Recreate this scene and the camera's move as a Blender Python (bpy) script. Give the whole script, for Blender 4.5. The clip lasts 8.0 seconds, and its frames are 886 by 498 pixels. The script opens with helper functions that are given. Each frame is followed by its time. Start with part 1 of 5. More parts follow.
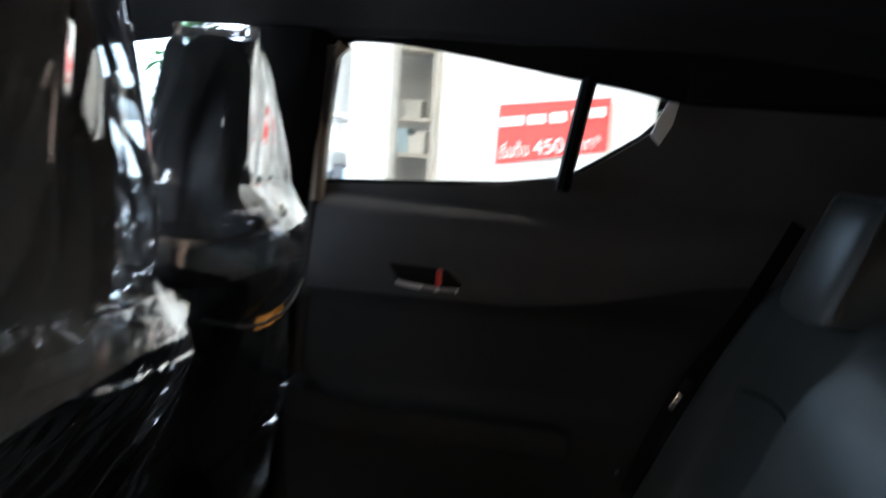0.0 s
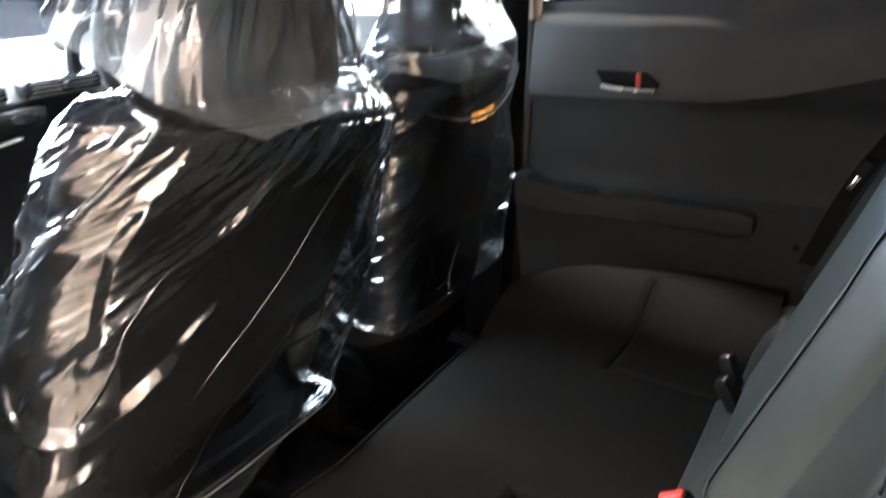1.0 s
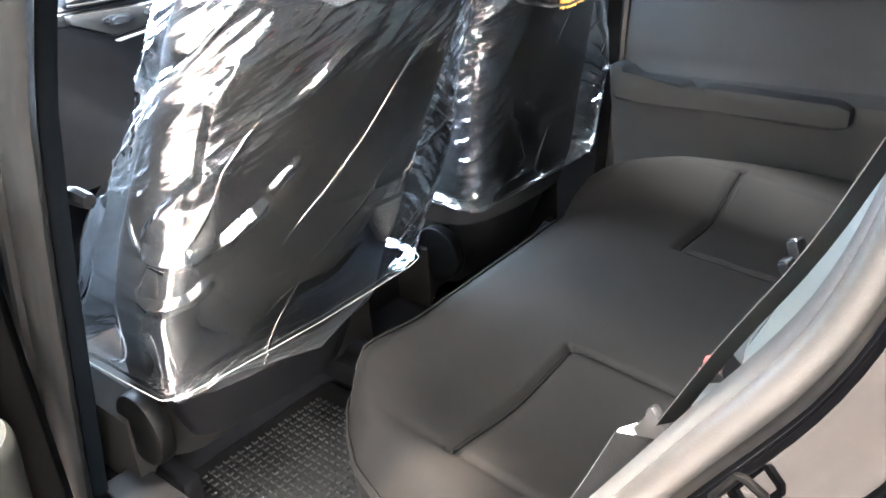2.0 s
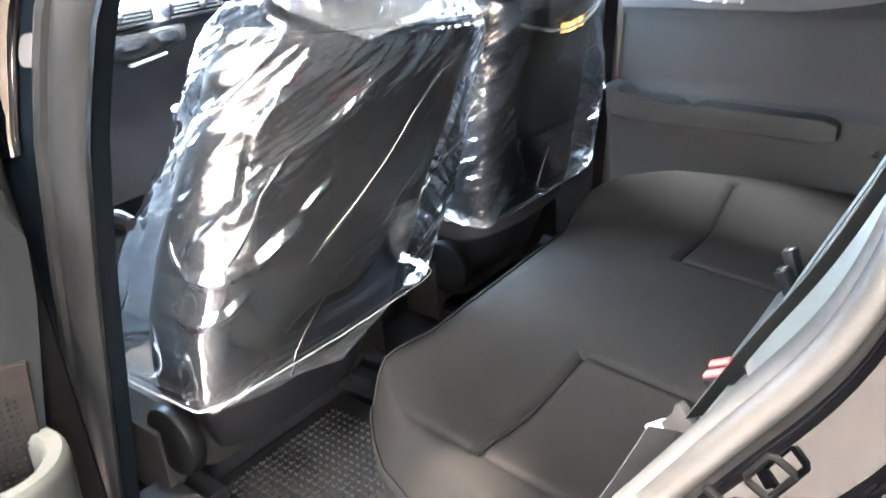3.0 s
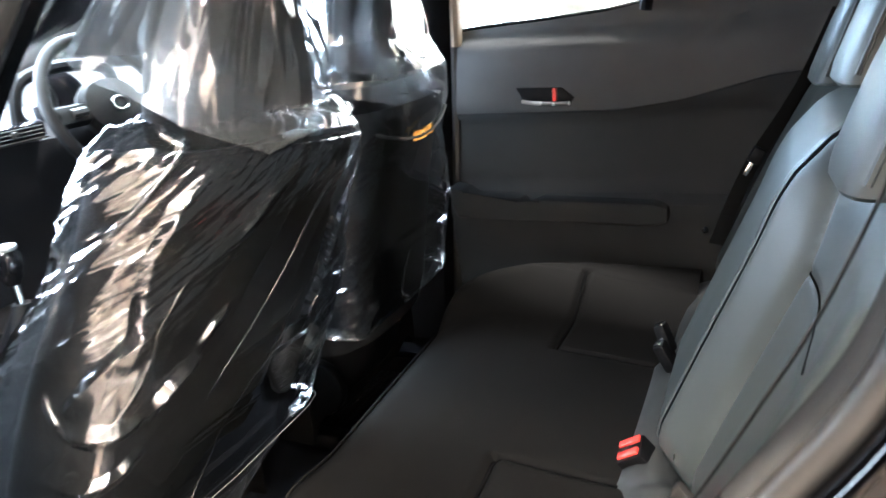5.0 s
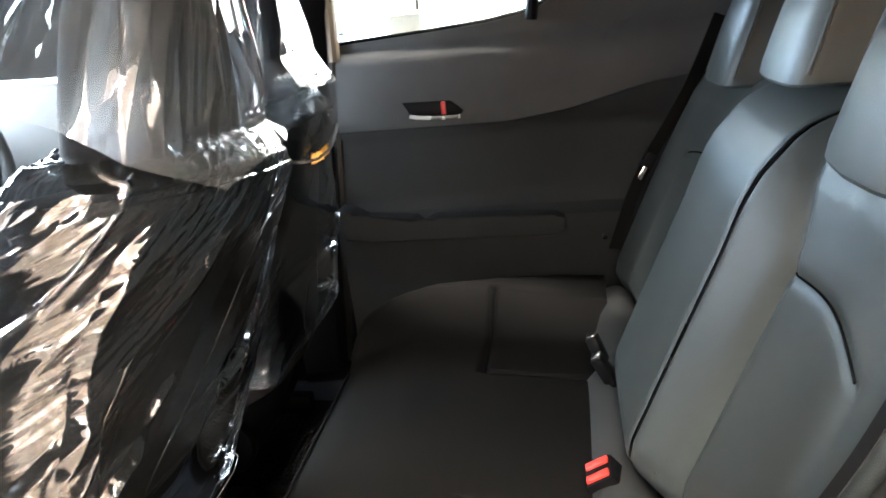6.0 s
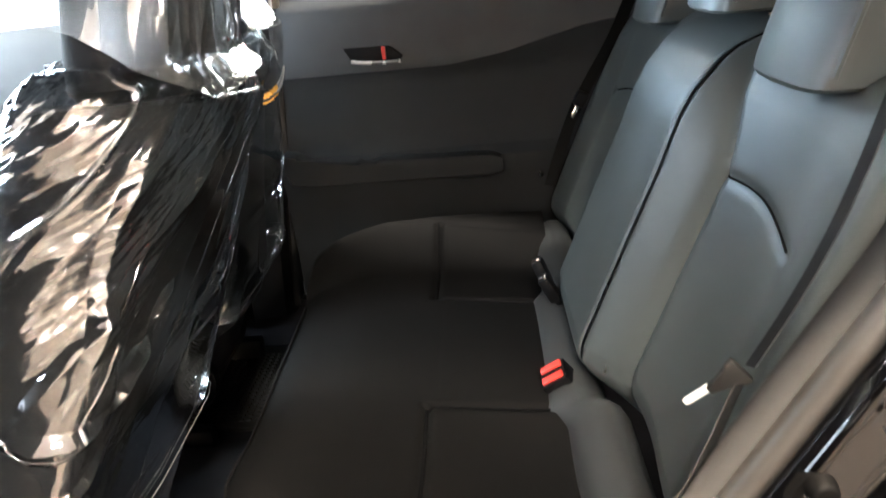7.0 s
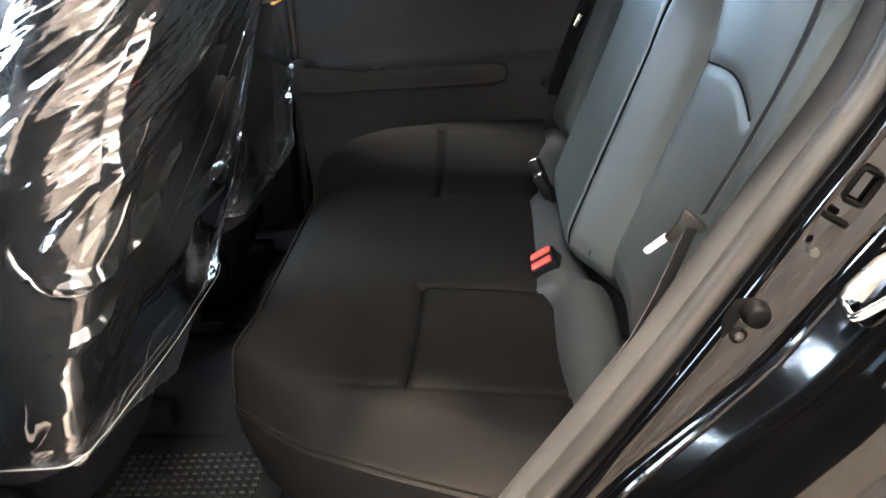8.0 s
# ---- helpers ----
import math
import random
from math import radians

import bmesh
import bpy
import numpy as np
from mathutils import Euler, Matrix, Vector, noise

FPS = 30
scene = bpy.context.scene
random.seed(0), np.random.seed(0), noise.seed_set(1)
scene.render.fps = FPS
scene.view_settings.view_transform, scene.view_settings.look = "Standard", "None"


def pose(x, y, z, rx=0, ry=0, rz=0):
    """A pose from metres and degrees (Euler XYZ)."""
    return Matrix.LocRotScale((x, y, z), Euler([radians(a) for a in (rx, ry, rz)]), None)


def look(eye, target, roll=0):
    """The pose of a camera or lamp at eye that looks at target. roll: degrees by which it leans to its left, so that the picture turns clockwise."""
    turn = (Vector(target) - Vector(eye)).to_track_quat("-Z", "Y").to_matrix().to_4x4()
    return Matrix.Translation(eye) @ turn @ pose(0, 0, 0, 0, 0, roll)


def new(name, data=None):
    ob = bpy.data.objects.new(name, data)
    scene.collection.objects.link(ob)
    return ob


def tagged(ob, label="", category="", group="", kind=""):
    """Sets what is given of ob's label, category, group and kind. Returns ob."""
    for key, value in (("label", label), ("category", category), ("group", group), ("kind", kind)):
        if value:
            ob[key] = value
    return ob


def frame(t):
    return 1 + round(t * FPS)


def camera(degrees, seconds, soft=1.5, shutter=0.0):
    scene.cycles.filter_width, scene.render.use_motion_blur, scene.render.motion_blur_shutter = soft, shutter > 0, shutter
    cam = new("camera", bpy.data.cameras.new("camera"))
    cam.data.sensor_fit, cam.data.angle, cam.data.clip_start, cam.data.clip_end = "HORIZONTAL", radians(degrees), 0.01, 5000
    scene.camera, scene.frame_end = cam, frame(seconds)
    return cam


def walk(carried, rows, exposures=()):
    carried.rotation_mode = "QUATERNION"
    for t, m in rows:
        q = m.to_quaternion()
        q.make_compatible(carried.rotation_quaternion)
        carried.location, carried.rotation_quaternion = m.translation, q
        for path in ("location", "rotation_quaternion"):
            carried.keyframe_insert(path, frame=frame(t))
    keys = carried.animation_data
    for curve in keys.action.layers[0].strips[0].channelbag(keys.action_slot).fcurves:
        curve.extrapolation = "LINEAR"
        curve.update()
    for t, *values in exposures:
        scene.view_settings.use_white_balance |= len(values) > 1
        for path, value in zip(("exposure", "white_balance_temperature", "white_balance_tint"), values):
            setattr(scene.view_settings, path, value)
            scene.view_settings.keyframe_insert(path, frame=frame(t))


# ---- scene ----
cam = camera(58.5, 8.0, shutter=0.4)
PATH = [
    (0, (0.054, -0.732, 1.244), (-0.239, 1.228, 0.975), 4.0),
    (0.2, (0.126, -0.832, 1.247), (-0.357, 1.069, 0.855), 1.2),
    (0.4, (0.169, -0.867, 1.255), (-0.44, 0.977, 0.778), 0.6),
    (0.5, (0.211, -0.899, 1.268), (-0.479, 0.903, 0.742), 0.3),
    (0.8, (0.296, -0.952, 1.246), (-0.59, 0.747, 0.674), -2.6),
    (1, (0.328, -0.981, 1.241), (-0.63, 0.639, 0.564), -2.2),
    (1.2, (0.355, -0.998, 1.228), (-0.664, 0.548, 0.473), -2.7),
    (1.5, (0.409, -1.016, 1.22), (-0.694, 0.439, 0.402), -2.9),
    (1.7, (0.442, -1.024, 1.213), (-0.721, 0.365, 0.367), -3.9),
    (2.8, (0.466, -1.079, 1.232), (-0.723, 0.275, 0.363), -4.1),
    (3, (0.455, -1.106, 1.245), (-0.702, 0.298, 0.414), -4.4),
    (3.5, (0.438, -1.186, 1.265), (-0.629, 0.333, 0.523), -4.5),
    (4, (0.434, -1.217, 1.271), (-0.576, 0.373, 0.598), -5.5),
    (4.5, (0.416, -1.214, 1.265), (-0.51, 0.442, 0.633), -5.8),
    (5, (0.322, -1.149, 1.239), (-0.445, 0.595, 0.632), -5.2),
    (5.2, (0.269, -1.099, 1.234), (-0.409, 0.678, 0.616), -5.4),
    (6.3, (0.094, -1.106, 1.246), (-0.146, 0.782, 0.632), -5.8),
    (6.5, (0.079, -1.138, 1.235), (-0.114, 0.751, 0.608), -5.7),
    (7, (0.06, -1.204, 1.208), (-0.067, 0.663, 0.505), -5.7),
    (7.5, (0.069, -1.263, 1.178), (-0.044, 0.569, 0.382), -5.6),
    (8, (0.094, -1.297, 1.153), (-0.086, 0.51, 0.315), -5.5),
]
walk(cam, [(t, look(eye, target, roll)) for t, eye, target, roll in PATH],
     [(0, 4.75, 5120, 8), (0.4, 5.45, 5220, 8), (0.8, 6.45, 5170, 8), (1.2, 7.6, 5190, 5), (1.7, 8.95, 4890, 5), (2.8, 9.5, 4740, 5), (3.2, 9.25, 4740, 5), (3.6, 8.5, 4790, 5), (4.5, 7.78, 4940, 5), (5.2, 7.35, 5040, 5), (6.3, 7.25, 5300, 5), (7.0, 7.22, 5300, 5), (8.0, 7.45, 5100, 5)])

# ---- world and lights ----
world = bpy.data.worlds.new("world")
scene.world = world
world.use_nodes = True
wn, wl = world.node_tree.nodes, world.node_tree.links
sky = wn.new("ShaderNodeTexSky")
sky.sky_type, sky.sun_disc = "NISHITA", False
sky.air_density, sky.dust_density, sky.ozone_density = 0.5, 4.0, 0.6
sky.sun_elevation, sky.sun_rotation = radians(47), radians(-123)
grey = wn.new("ShaderNodeHueSaturation")
grey.inputs["Saturation"].default_value = 0.35
wl.new(sky.outputs[0], grey.inputs["Color"])
wl.new(grey.outputs[0], wn["Background"].inputs[0])
wn["Background"].inputs[1].default_value = 0.15


def lamp(name, kind, m, energy, colour, **more):
    data = bpy.data.lights.new(name, kind)
    data.energy, data.color = energy, colour
    if "size" in more:
        data.shape, data.size, data.size_y = "RECTANGLE", more["size"][0], more["size"][1]
    if "angle" in more:
        data.angle = radians(more["angle"])
    ob = new(name, data)
    ob.matrix_world = m
    return ob


SUN_FROM = Vector((-4.0, -2.6, 5.2))
lamp("sun", "SUN", look(SUN_FROM, (0, 0, 0)), 1.5, (1.0, 0.96, 0.90), angle=15)
# added area lamp, standing in for the sky's daylight through the windscreen
lamp("windscreen_daylight", "AREA", look((-1.50, 0.03, 1.255), (-1.10, 0.03, 0.37)), 1.0, (1.0, 0.985, 0.95), size=(1.22, 0.86))

# ---- materials ----


def material(name, colour, rough=0.5, metal=0.0, scale=40.0, vary=0.25, bump=0.15, fine=400.0, fine_bump=0.0, spec=0.5, coat=0.0, sheen=0.0):
    """Principled paint with two scales of variation, in metres."""
    m = bpy.data.materials.new(name)
    m.use_nodes = True
    n, l = m.node_tree.nodes, m.node_tree.links
    p = n["Principled BSDF"]
    p.inputs["Metallic"].default_value = metal
    p.inputs["Specular IOR Level"].default_value = spec
    p.inputs["Coat Weight"].default_value = coat
    p.inputs["Coat Roughness"].default_value = 0.03
    p.inputs["Sheen Weight"].default_value = sheen
    co = n.new("ShaderNodeTexCoord")
    big = n.new("ShaderNodeTexNoise")
    big.inputs["Scale"].default_value, big.inputs["Detail"].default_value = scale * 0.15, 4
    l.new(co.outputs["Object"], big.inputs["Vector"])
    small = n.new("ShaderNodeTexNoise")
    small.inputs["Scale"].default_value, small.inputs["Detail"].default_value = fine, 2
    l.new(co.outputs["Object"], small.inputs["Vector"])
    ramp = n.new("ShaderNodeMapRange")
    ramp.inputs["From Min"].default_value, ramp.inputs["From Max"].default_value = 0.3, 0.7
    ramp.inputs["To Min"].default_value, ramp.inputs["To Max"].default_value = 1 - vary, 1 + vary
    l.new(big.outputs["Fac"], ramp.inputs["Value"])
    mul = n.new("ShaderNodeVectorMath")
    mul.operation = "SCALE"
    mul.inputs[0].default_value = colour
    l.new(ramp.outputs["Result"], mul.inputs["Scale"])
    l.new(mul.outputs["Vector"], p.inputs["Base Color"])
    rr = n.new("ShaderNodeMapRange")
    rr.inputs["To Min"].default_value, rr.inputs["To Max"].default_value = max(rough - 0.12, 0.01), min(rough + 0.12, 1)
    if rough < 0.12:
        rr.inputs["To Min"].default_value, rr.inputs["To Max"].default_value = rough * 0.6, rough * 1.4
    l.new(big.outputs["Fac"], rr.inputs["Value"])
    l.new(rr.outputs["Result"], p.inputs["Roughness"])
    if bump or fine_bump:
        b = n.new("ShaderNodeBump")
        b.inputs["Strength"].default_value, b.inputs["Distance"].default_value = bump, 0.004
        l.new(big.outputs["Fac"], b.inputs["Height"])
        c = n.new("ShaderNodeBump")
        c.inputs["Strength"].default_value, c.inputs["Distance"].default_value = fine_bump, 0.0006
        l.new(small.outputs["Fac"], c.inputs["Height"])
        l.new(b.outputs["Normal"], c.inputs["Normal"])
        l.new(c.outputs["Normal"], p.inputs["Normal"])
    return m


def film_material(name, milk, crumple, gain, broad=1.0):
    """Thin clear polythene: see-through and glossy, drawn into long slanting folds, whitened along its creases, which
    also paints in their bright streaks.
    """
    m = bpy.data.materials.new(name)
    m.use_nodes = True
    n, l = m.node_tree.nodes, m.node_tree.links
    n.remove(n["Principled BSDF"])
    co = n.new("ShaderNodeTexCoord")

    def node(kind, **sockets):
        made = n.new(kind)
        for key, value in sockets.items():
            made.inputs[key.replace("_", " ")].default_value = value
        return made

    def math_node(kind, a, b):
        made = n.new("ShaderNodeMath")
        made.operation = kind
        for socket, value in zip(made.inputs, (a, b)):
            if isinstance(value, (int, float)):
                socket.default_value = value
            else:
                l.new(value, socket)
        return made.outputs[0]

    def smooth(value, low, high):
        cut = node("ShaderNodeMapRange", From_Min=low, From_Max=high)
        cut.interpolation_type = "SMOOTHSTEP"
        l.new(value, cut.inputs["Value"])
        return cut.outputs["Result"]

    bend = node("ShaderNodeTexNoise", Scale=3.0, Detail=1.0)
    l.new(co.outputs["Object"], bend.inputs["Vector"])
    warp = n.new("ShaderNodeVectorMath")
    warp.operation = "MULTIPLY_ADD"
    warp.inputs[1].default_value = (0.15, 0.15, 0.15)
    l.new(bend.outputs["Color"], warp.inputs[0])
    l.new(co.outputs["Object"], warp.inputs[2])

    def drawn(along, long, wide, shift=0.0, detail=0.0):
        """Noise drawn out along a direction: long and wide in metres."""
        mp = node("ShaderNodeMapping", Location=(shift, shift, shift), Rotation=Vector(along).to_track_quat("Z", "Y").to_euler(), Scale=(wide, wide, long))
        mp.vector_type = "TEXTURE"
        l.new(warp.outputs[0], mp.inputs["Vector"])
        tex = node("ShaderNodeTexNoise", Scale=1.0, Detail=detail)
        l.new(mp.outputs["Vector"], tex.inputs["Vector"])
        return tex.outputs["Fac"]

    def line(value, width):
        """A sharp crease where the drawn noise passes its middle."""
        return math_node("SUBTRACT", 1.0, smooth(math_node("ABSOLUTE", math_node("SUBTRACT", value, 0.5), 0.0), 0.0, width))

    def times(a, b):
        return math_node("MULTIPLY", a, b)

    def relief(height, depth, under=None):
        b = node("ShaderNodeBump", Strength=1.0, Distance=depth)
        l.new(height, b.inputs["Height"])
        if under:
            l.new(under.outputs["Normal"], b.inputs["Normal"])
        return b

    slant, steep = SLANT[name]
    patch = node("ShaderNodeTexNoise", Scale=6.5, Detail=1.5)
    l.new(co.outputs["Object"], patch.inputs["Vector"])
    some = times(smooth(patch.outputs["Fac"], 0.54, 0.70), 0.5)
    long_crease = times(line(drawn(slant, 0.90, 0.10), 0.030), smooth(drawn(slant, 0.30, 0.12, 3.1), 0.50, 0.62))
    hollows = relief(drawn(slant, 0.50 * broad, 0.13, 0.4), 0.030 * crumple)
    wrinkles = relief(times(drawn(steep, 0.15 * broad, 0.030 * broad, 2.2), math_node("ADD", some, 0.05)), 0.020 * crumple, hollows)
    d = relief(long_crease, 0.004, wrinkles)
    # bright streaks of the creases, painted in as white haze
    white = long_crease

    clear = node("ShaderNodeBsdfTransparent", Color=(0.95, 0.96, 0.96, 1))
    haze = node("ShaderNodeBsdfDiffuse", Color=(0.80, 0.82, 0.82, 1))
    glow = node("ShaderNodeBsdfTranslucent", Color=(0.86, 0.89, 0.90, 1))
    for shade in (haze, glow):
        l.new(d.outputs["Normal"], shade.inputs["Normal"])
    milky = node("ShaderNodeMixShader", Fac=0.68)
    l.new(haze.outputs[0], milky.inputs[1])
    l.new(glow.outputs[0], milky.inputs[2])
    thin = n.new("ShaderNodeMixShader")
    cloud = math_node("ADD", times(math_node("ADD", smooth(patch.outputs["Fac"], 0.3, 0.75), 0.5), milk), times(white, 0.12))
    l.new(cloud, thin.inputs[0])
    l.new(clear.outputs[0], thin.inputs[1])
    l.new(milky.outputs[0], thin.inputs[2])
    gloss = node("ShaderNodeBsdfGlossy", Color=(1, 1, 1, 1), Roughness=0.022)
    l.new(d.outputs["Normal"], gloss.inputs["Normal"])
    fres = node("ShaderNodeFresnel", IOR=1.5)
    l.new(d.outputs["Normal"], fres.inputs["Normal"])
    lift = n.new("ShaderNodeMath")
    lift.operation, lift.use_clamp = "MULTIPLY", True
    lift.inputs[1].default_value = gain
    l.new(fres.outputs[0], lift.inputs[0])
    mix = n.new("ShaderNodeMixShader")
    l.new(lift.outputs[0], mix.inputs[0])
    l.new(thin.outputs[0], mix.inputs[1])
    l.new(gloss.outputs[0], mix.inputs[2])
    l.new(mix.outputs[0], n["Material Output"].inputs["Surface"])
    return m


# directions in which the folds of each film run
SLANT = {"hem_polythene": ((0.50, 0.52, 0.69), (0.42, 0.42, 0.80)), "smooth_polythene": ((0.50, 0.52, 0.69), (0.42, 0.42, 0.80)), "polythene": ((0.50, 0.52, 0.69), (0.42, 0.42, 0.80)), "cloudy_polythene": ((-0.05, 0.05, 1.0), (0.05, -0.12, 1.0))}


def glass_material(name, tint):
    """A pane: clear, with a sharp reflection."""
    m = bpy.data.materials.new(name)
    m.use_nodes = True
    n, l = m.node_tree.nodes, m.node_tree.links
    n.remove(n["Principled BSDF"])
    clear = n.new("ShaderNodeBsdfTransparent")
    clear.inputs[0].default_value = (*tint, 1)
    gloss = n.new("ShaderNodeBsdfGlossy")
    gloss.inputs["Roughness"].default_value = 0.01
    fres = n.new("ShaderNodeFresnel")
    mix = n.new("ShaderNodeMixShader")
    l.new(fres.outputs[0], mix.inputs[0])
    l.new(clear.outputs[0], mix.inputs[1])
    l.new(gloss.outputs[0], mix.inputs[2])
    l.new(mix.outputs[0], n["Material Output"].inputs["Surface"])
    return m


def glow_material(name, colour, strength):
    m = bpy.data.materials.new(name)
    m.use_nodes = True
    p = m.node_tree.nodes["Principled BSDF"]
    p.inputs["Base Color"].default_value = (*colour, 1)
    p.inputs["Emission Color"].default_value = (*colour, 1)
    p.inputs["Emission Strength"].default_value = strength
    return m


def tile_material():
    """Polished beige floor tiles with thin grey joints, 60 cm."""
    m = material("floor_tiles", (0.19, 0.155, 0.125), 0.16, scale=6, vary=0.12, bump=0.02, spec=0.5)
    n, l = m.node_tree.nodes, m.node_tree.links
    p = n["Principled BSDF"]
    source = p.inputs["Base Color"].links[0].from_socket
    co = n["Texture Coordinate"]
    brick = n.new("ShaderNodeTexBrick")
    brick.offset = 0
    brick.inputs["Scale"].default_value = 1
    for key, value in (("Brick Width", 0.6), ("Row Height", 0.6), ("Mortar Size", 0.004)):
        brick.inputs[key].default_value = value
    l.new(co.outputs["Object"], brick.inputs["Vector"])
    mix = n.new("ShaderNodeMix")
    mix.data_type = "RGBA"
    l.new(brick.outputs["Fac"], mix.inputs["Factor"])
    l.new(source, mix.inputs["A"])
    mix.inputs["B"].default_value = (0.16, 0.14, 0.12, 1)
    l.new(mix.outputs["Result"], p.inputs["Base Color"])
    return m


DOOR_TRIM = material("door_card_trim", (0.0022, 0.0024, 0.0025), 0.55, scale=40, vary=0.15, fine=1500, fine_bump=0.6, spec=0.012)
# black paint of the pillar, dulled and darkened to lose its bright reflections
DULLED_PAINT = material("dulled_black_paint", (0.0009, 0.0013, 0.0018), 0.4, scale=30, vary=0.15, bump=0.05, spec=0.01)
# shaded copy of the charcoal leather, for the roll in the seat crease
LEATHER_SHADED = material("shaded_leather_roll", (0.024, 0.025, 0.025), 0.45, scale=30, vary=0.15, bump=0.08, fine=900, fine_bump=0.5, spec=0.2)
DASH = material("dash_pad_plastic", (0.022, 0.022, 0.024), 0.6, scale=40, vary=0.15, fine=1500, fine_bump=0.6, spec=0.12)
DASH_SILVER = material("satin_silver_dash_trim", (0.022, 0.022, 0.022), 0.35, metal=0.6, scale=30, vary=0.1, bump=0)
WHEEL = material("black_wheel_leather", (0.0022, 0.0022, 0.0024), 0.5, scale=40, vary=0.15, bump=0.05, fine=1200, fine_bump=0.5, spec=0.1)
LEATHER = material("charcoal_leather", (0.040, 0.045, 0.044), 0.40, scale=30, vary=0.12, bump=0.08, fine=900, fine_bump=0.5, spec=0.3)
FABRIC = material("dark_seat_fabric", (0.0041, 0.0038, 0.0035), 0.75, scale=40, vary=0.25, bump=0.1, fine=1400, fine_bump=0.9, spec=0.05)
SEAT_DARK = material("front_seat_fabric", (0.010, 0.0102, 0.011), 0.75, scale=40, vary=0.2, fine=1200, fine_bump=0.8, spec=0.08)
TRIM = material("dark_grey_trim", (0.050, 0.051, 0.051), 0.55, scale=40, vary=0.15, fine=1500, fine_bump=0.6, spec=0.22)
TRIM_BLACK = material("black_trim", (0.0034, 0.0034, 0.0037), 0.5, scale=40, vary=0.2, fine=1200, fine_bump=0.5, spec=0.08)
GLOSS_BLACK = material("piano_black", (0.006, 0.006, 0.007), 0.08, scale=20, vary=0.1, bump=0, spec=0.5)
PAINT = material("black_car_paint", (0.0003, 0.0003, 0.00035), 0.05, scale=10, vary=0.1, bump=0, spec=0.5)
RUBBER = material("grey_rubber", (0.0090, 0.0086, 0.0080), 0.36, scale=50, vary=0.12, bump=0.1, fine=700, fine_bump=0.2, spec=0.4)
RUBBER_BLACK = material("black_rubber", (0.0007, 0.0007, 0.0007), 0.5, scale=50, vary=0.2, fine=700, fine_bump=0.3, spec=0.015)
CARPET = material("black_carpet", (0.008, 0.008, 0.009), 0.95, scale=60, vary=0.3, bump=0.4, fine=900, fine_bump=1.0, spec=0.04)
MAT = material("floor_mat_rubber", (0.005, 0.0048, 0.0045), 0.45, scale=60, vary=0.3, bump=0.2, spec=0.3)
CHROME = material("chrome", (0.75, 0.75, 0.74), 0.12, metal=1.0, scale=30, vary=0.05, bump=0)
STEEL = material("zinc_steel", (0.62, 0.61, 0.58), 0.28, metal=1.0, scale=60, vary=0.15, bump=0.1)
GRIP = material("grey_grip_plastic", (0.014, 0.013, 0.012), 0.45, scale=60, vary=0.1, bump=0, spec=0.2)
BLADE = material("polished_steel", (0.85, 0.85, 0.83), 0.4, metal=0.5, scale=60, vary=0.05, bump=0)
SILVER = material("silver_trim", (0.50, 0.50, 0.49), 0.32, metal=0.7, scale=30, vary=0.08, bump=0)
GOLDEN = material("golden_strip", (0.55, 0.30, 0.05), 0.25, metal=0.5, scale=60, vary=0.2, bump=0.3)
RED = material("red_plastic", (0.50, 0.030, 0.018), 0.35, scale=60, vary=0.08, bump=0)
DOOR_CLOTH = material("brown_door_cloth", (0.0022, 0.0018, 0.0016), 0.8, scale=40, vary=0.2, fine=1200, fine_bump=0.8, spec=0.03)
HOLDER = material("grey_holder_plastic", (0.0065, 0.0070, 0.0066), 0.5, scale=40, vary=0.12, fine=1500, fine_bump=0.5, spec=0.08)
INSERT = material("dark_door_cloth", (0.019, 0.020, 0.0205), 0.7, scale=40, vary=0.15, fine=1500, fine_bump=0.8, spec=0.15)
PILLAR_TRIM = material("moulded_pillar_plastic", (0.014, 0.014, 0.014), 0.6, scale=40, vary=0.15, fine=1500, fine_bump=0.6, spec=0.12)
RUBBER_DARK = material("dark_grey_rubber", (0.0012, 0.0012, 0.0012), 0.45, scale=50, vary=0.12, bump=0.1, fine=700, fine_bump=0.2, spec=0.03)
# shaded copy of the seal rubber, for the pillar beside the open door
RUBBER_SHADED = material("shaded_seal_rubber", (0.0042, 0.0044, 0.0046), 0.45, scale=50, vary=0.12, bump=0.1, fine=700, fine_bump=0.2, spec=0.06)
FILM_EDGE = material("welded_film_edge", (0.13, 0.13, 0.125), 0.15, scale=60, vary=0.1, bump=0)
WEBBING = material("belt_webbing", (0.009, 0.009, 0.009), 0.7, scale=60, vary=0.15, fine=900, fine_bump=1.0, spec=0.15)
HEADLINER = material("headliner_cloth", (0.028, 0.028, 0.029), 0.95, scale=60, vary=0.15, fine=1500, fine_bump=0.9, spec=0.1)
CREAM_FRAME = material("brown_window_frame", (0.16, 0.12, 0.08), 0.4, scale=30, vary=0.2)
WALL_WHITE = material("white_wall_paint", (0.80, 0.79, 0.76), 0.7, scale=4, vary=0.05, bump=0.05)
WALL_BEIGE = material("beige_wall_paint", (0.58, 0.50, 0.43), 0.7, scale=4, vary=0.08, bump=0.05)
WALL_TAN = material("tan_wall_paint", (0.46, 0.40, 0.34), 0.6, scale=4, vary=0.1, bump=0.05)
SHELF = material("grey_shelf_laminate", (0.55, 0.52, 0.47), 0.5, scale=10, vary=0.1)
PAPER = material("paper_and_boxes", (0.70, 0.70, 0.68), 0.8, scale=30, vary=0.15)
STICKER = material("grey_label_paper", (0.010, 0.0105, 0.0105), 0.6, scale=60, vary=0.3)
DARK_BOX = material("dark_box", (0.09, 0.09, 0.10), 0.6, scale=30, vary=0.2)
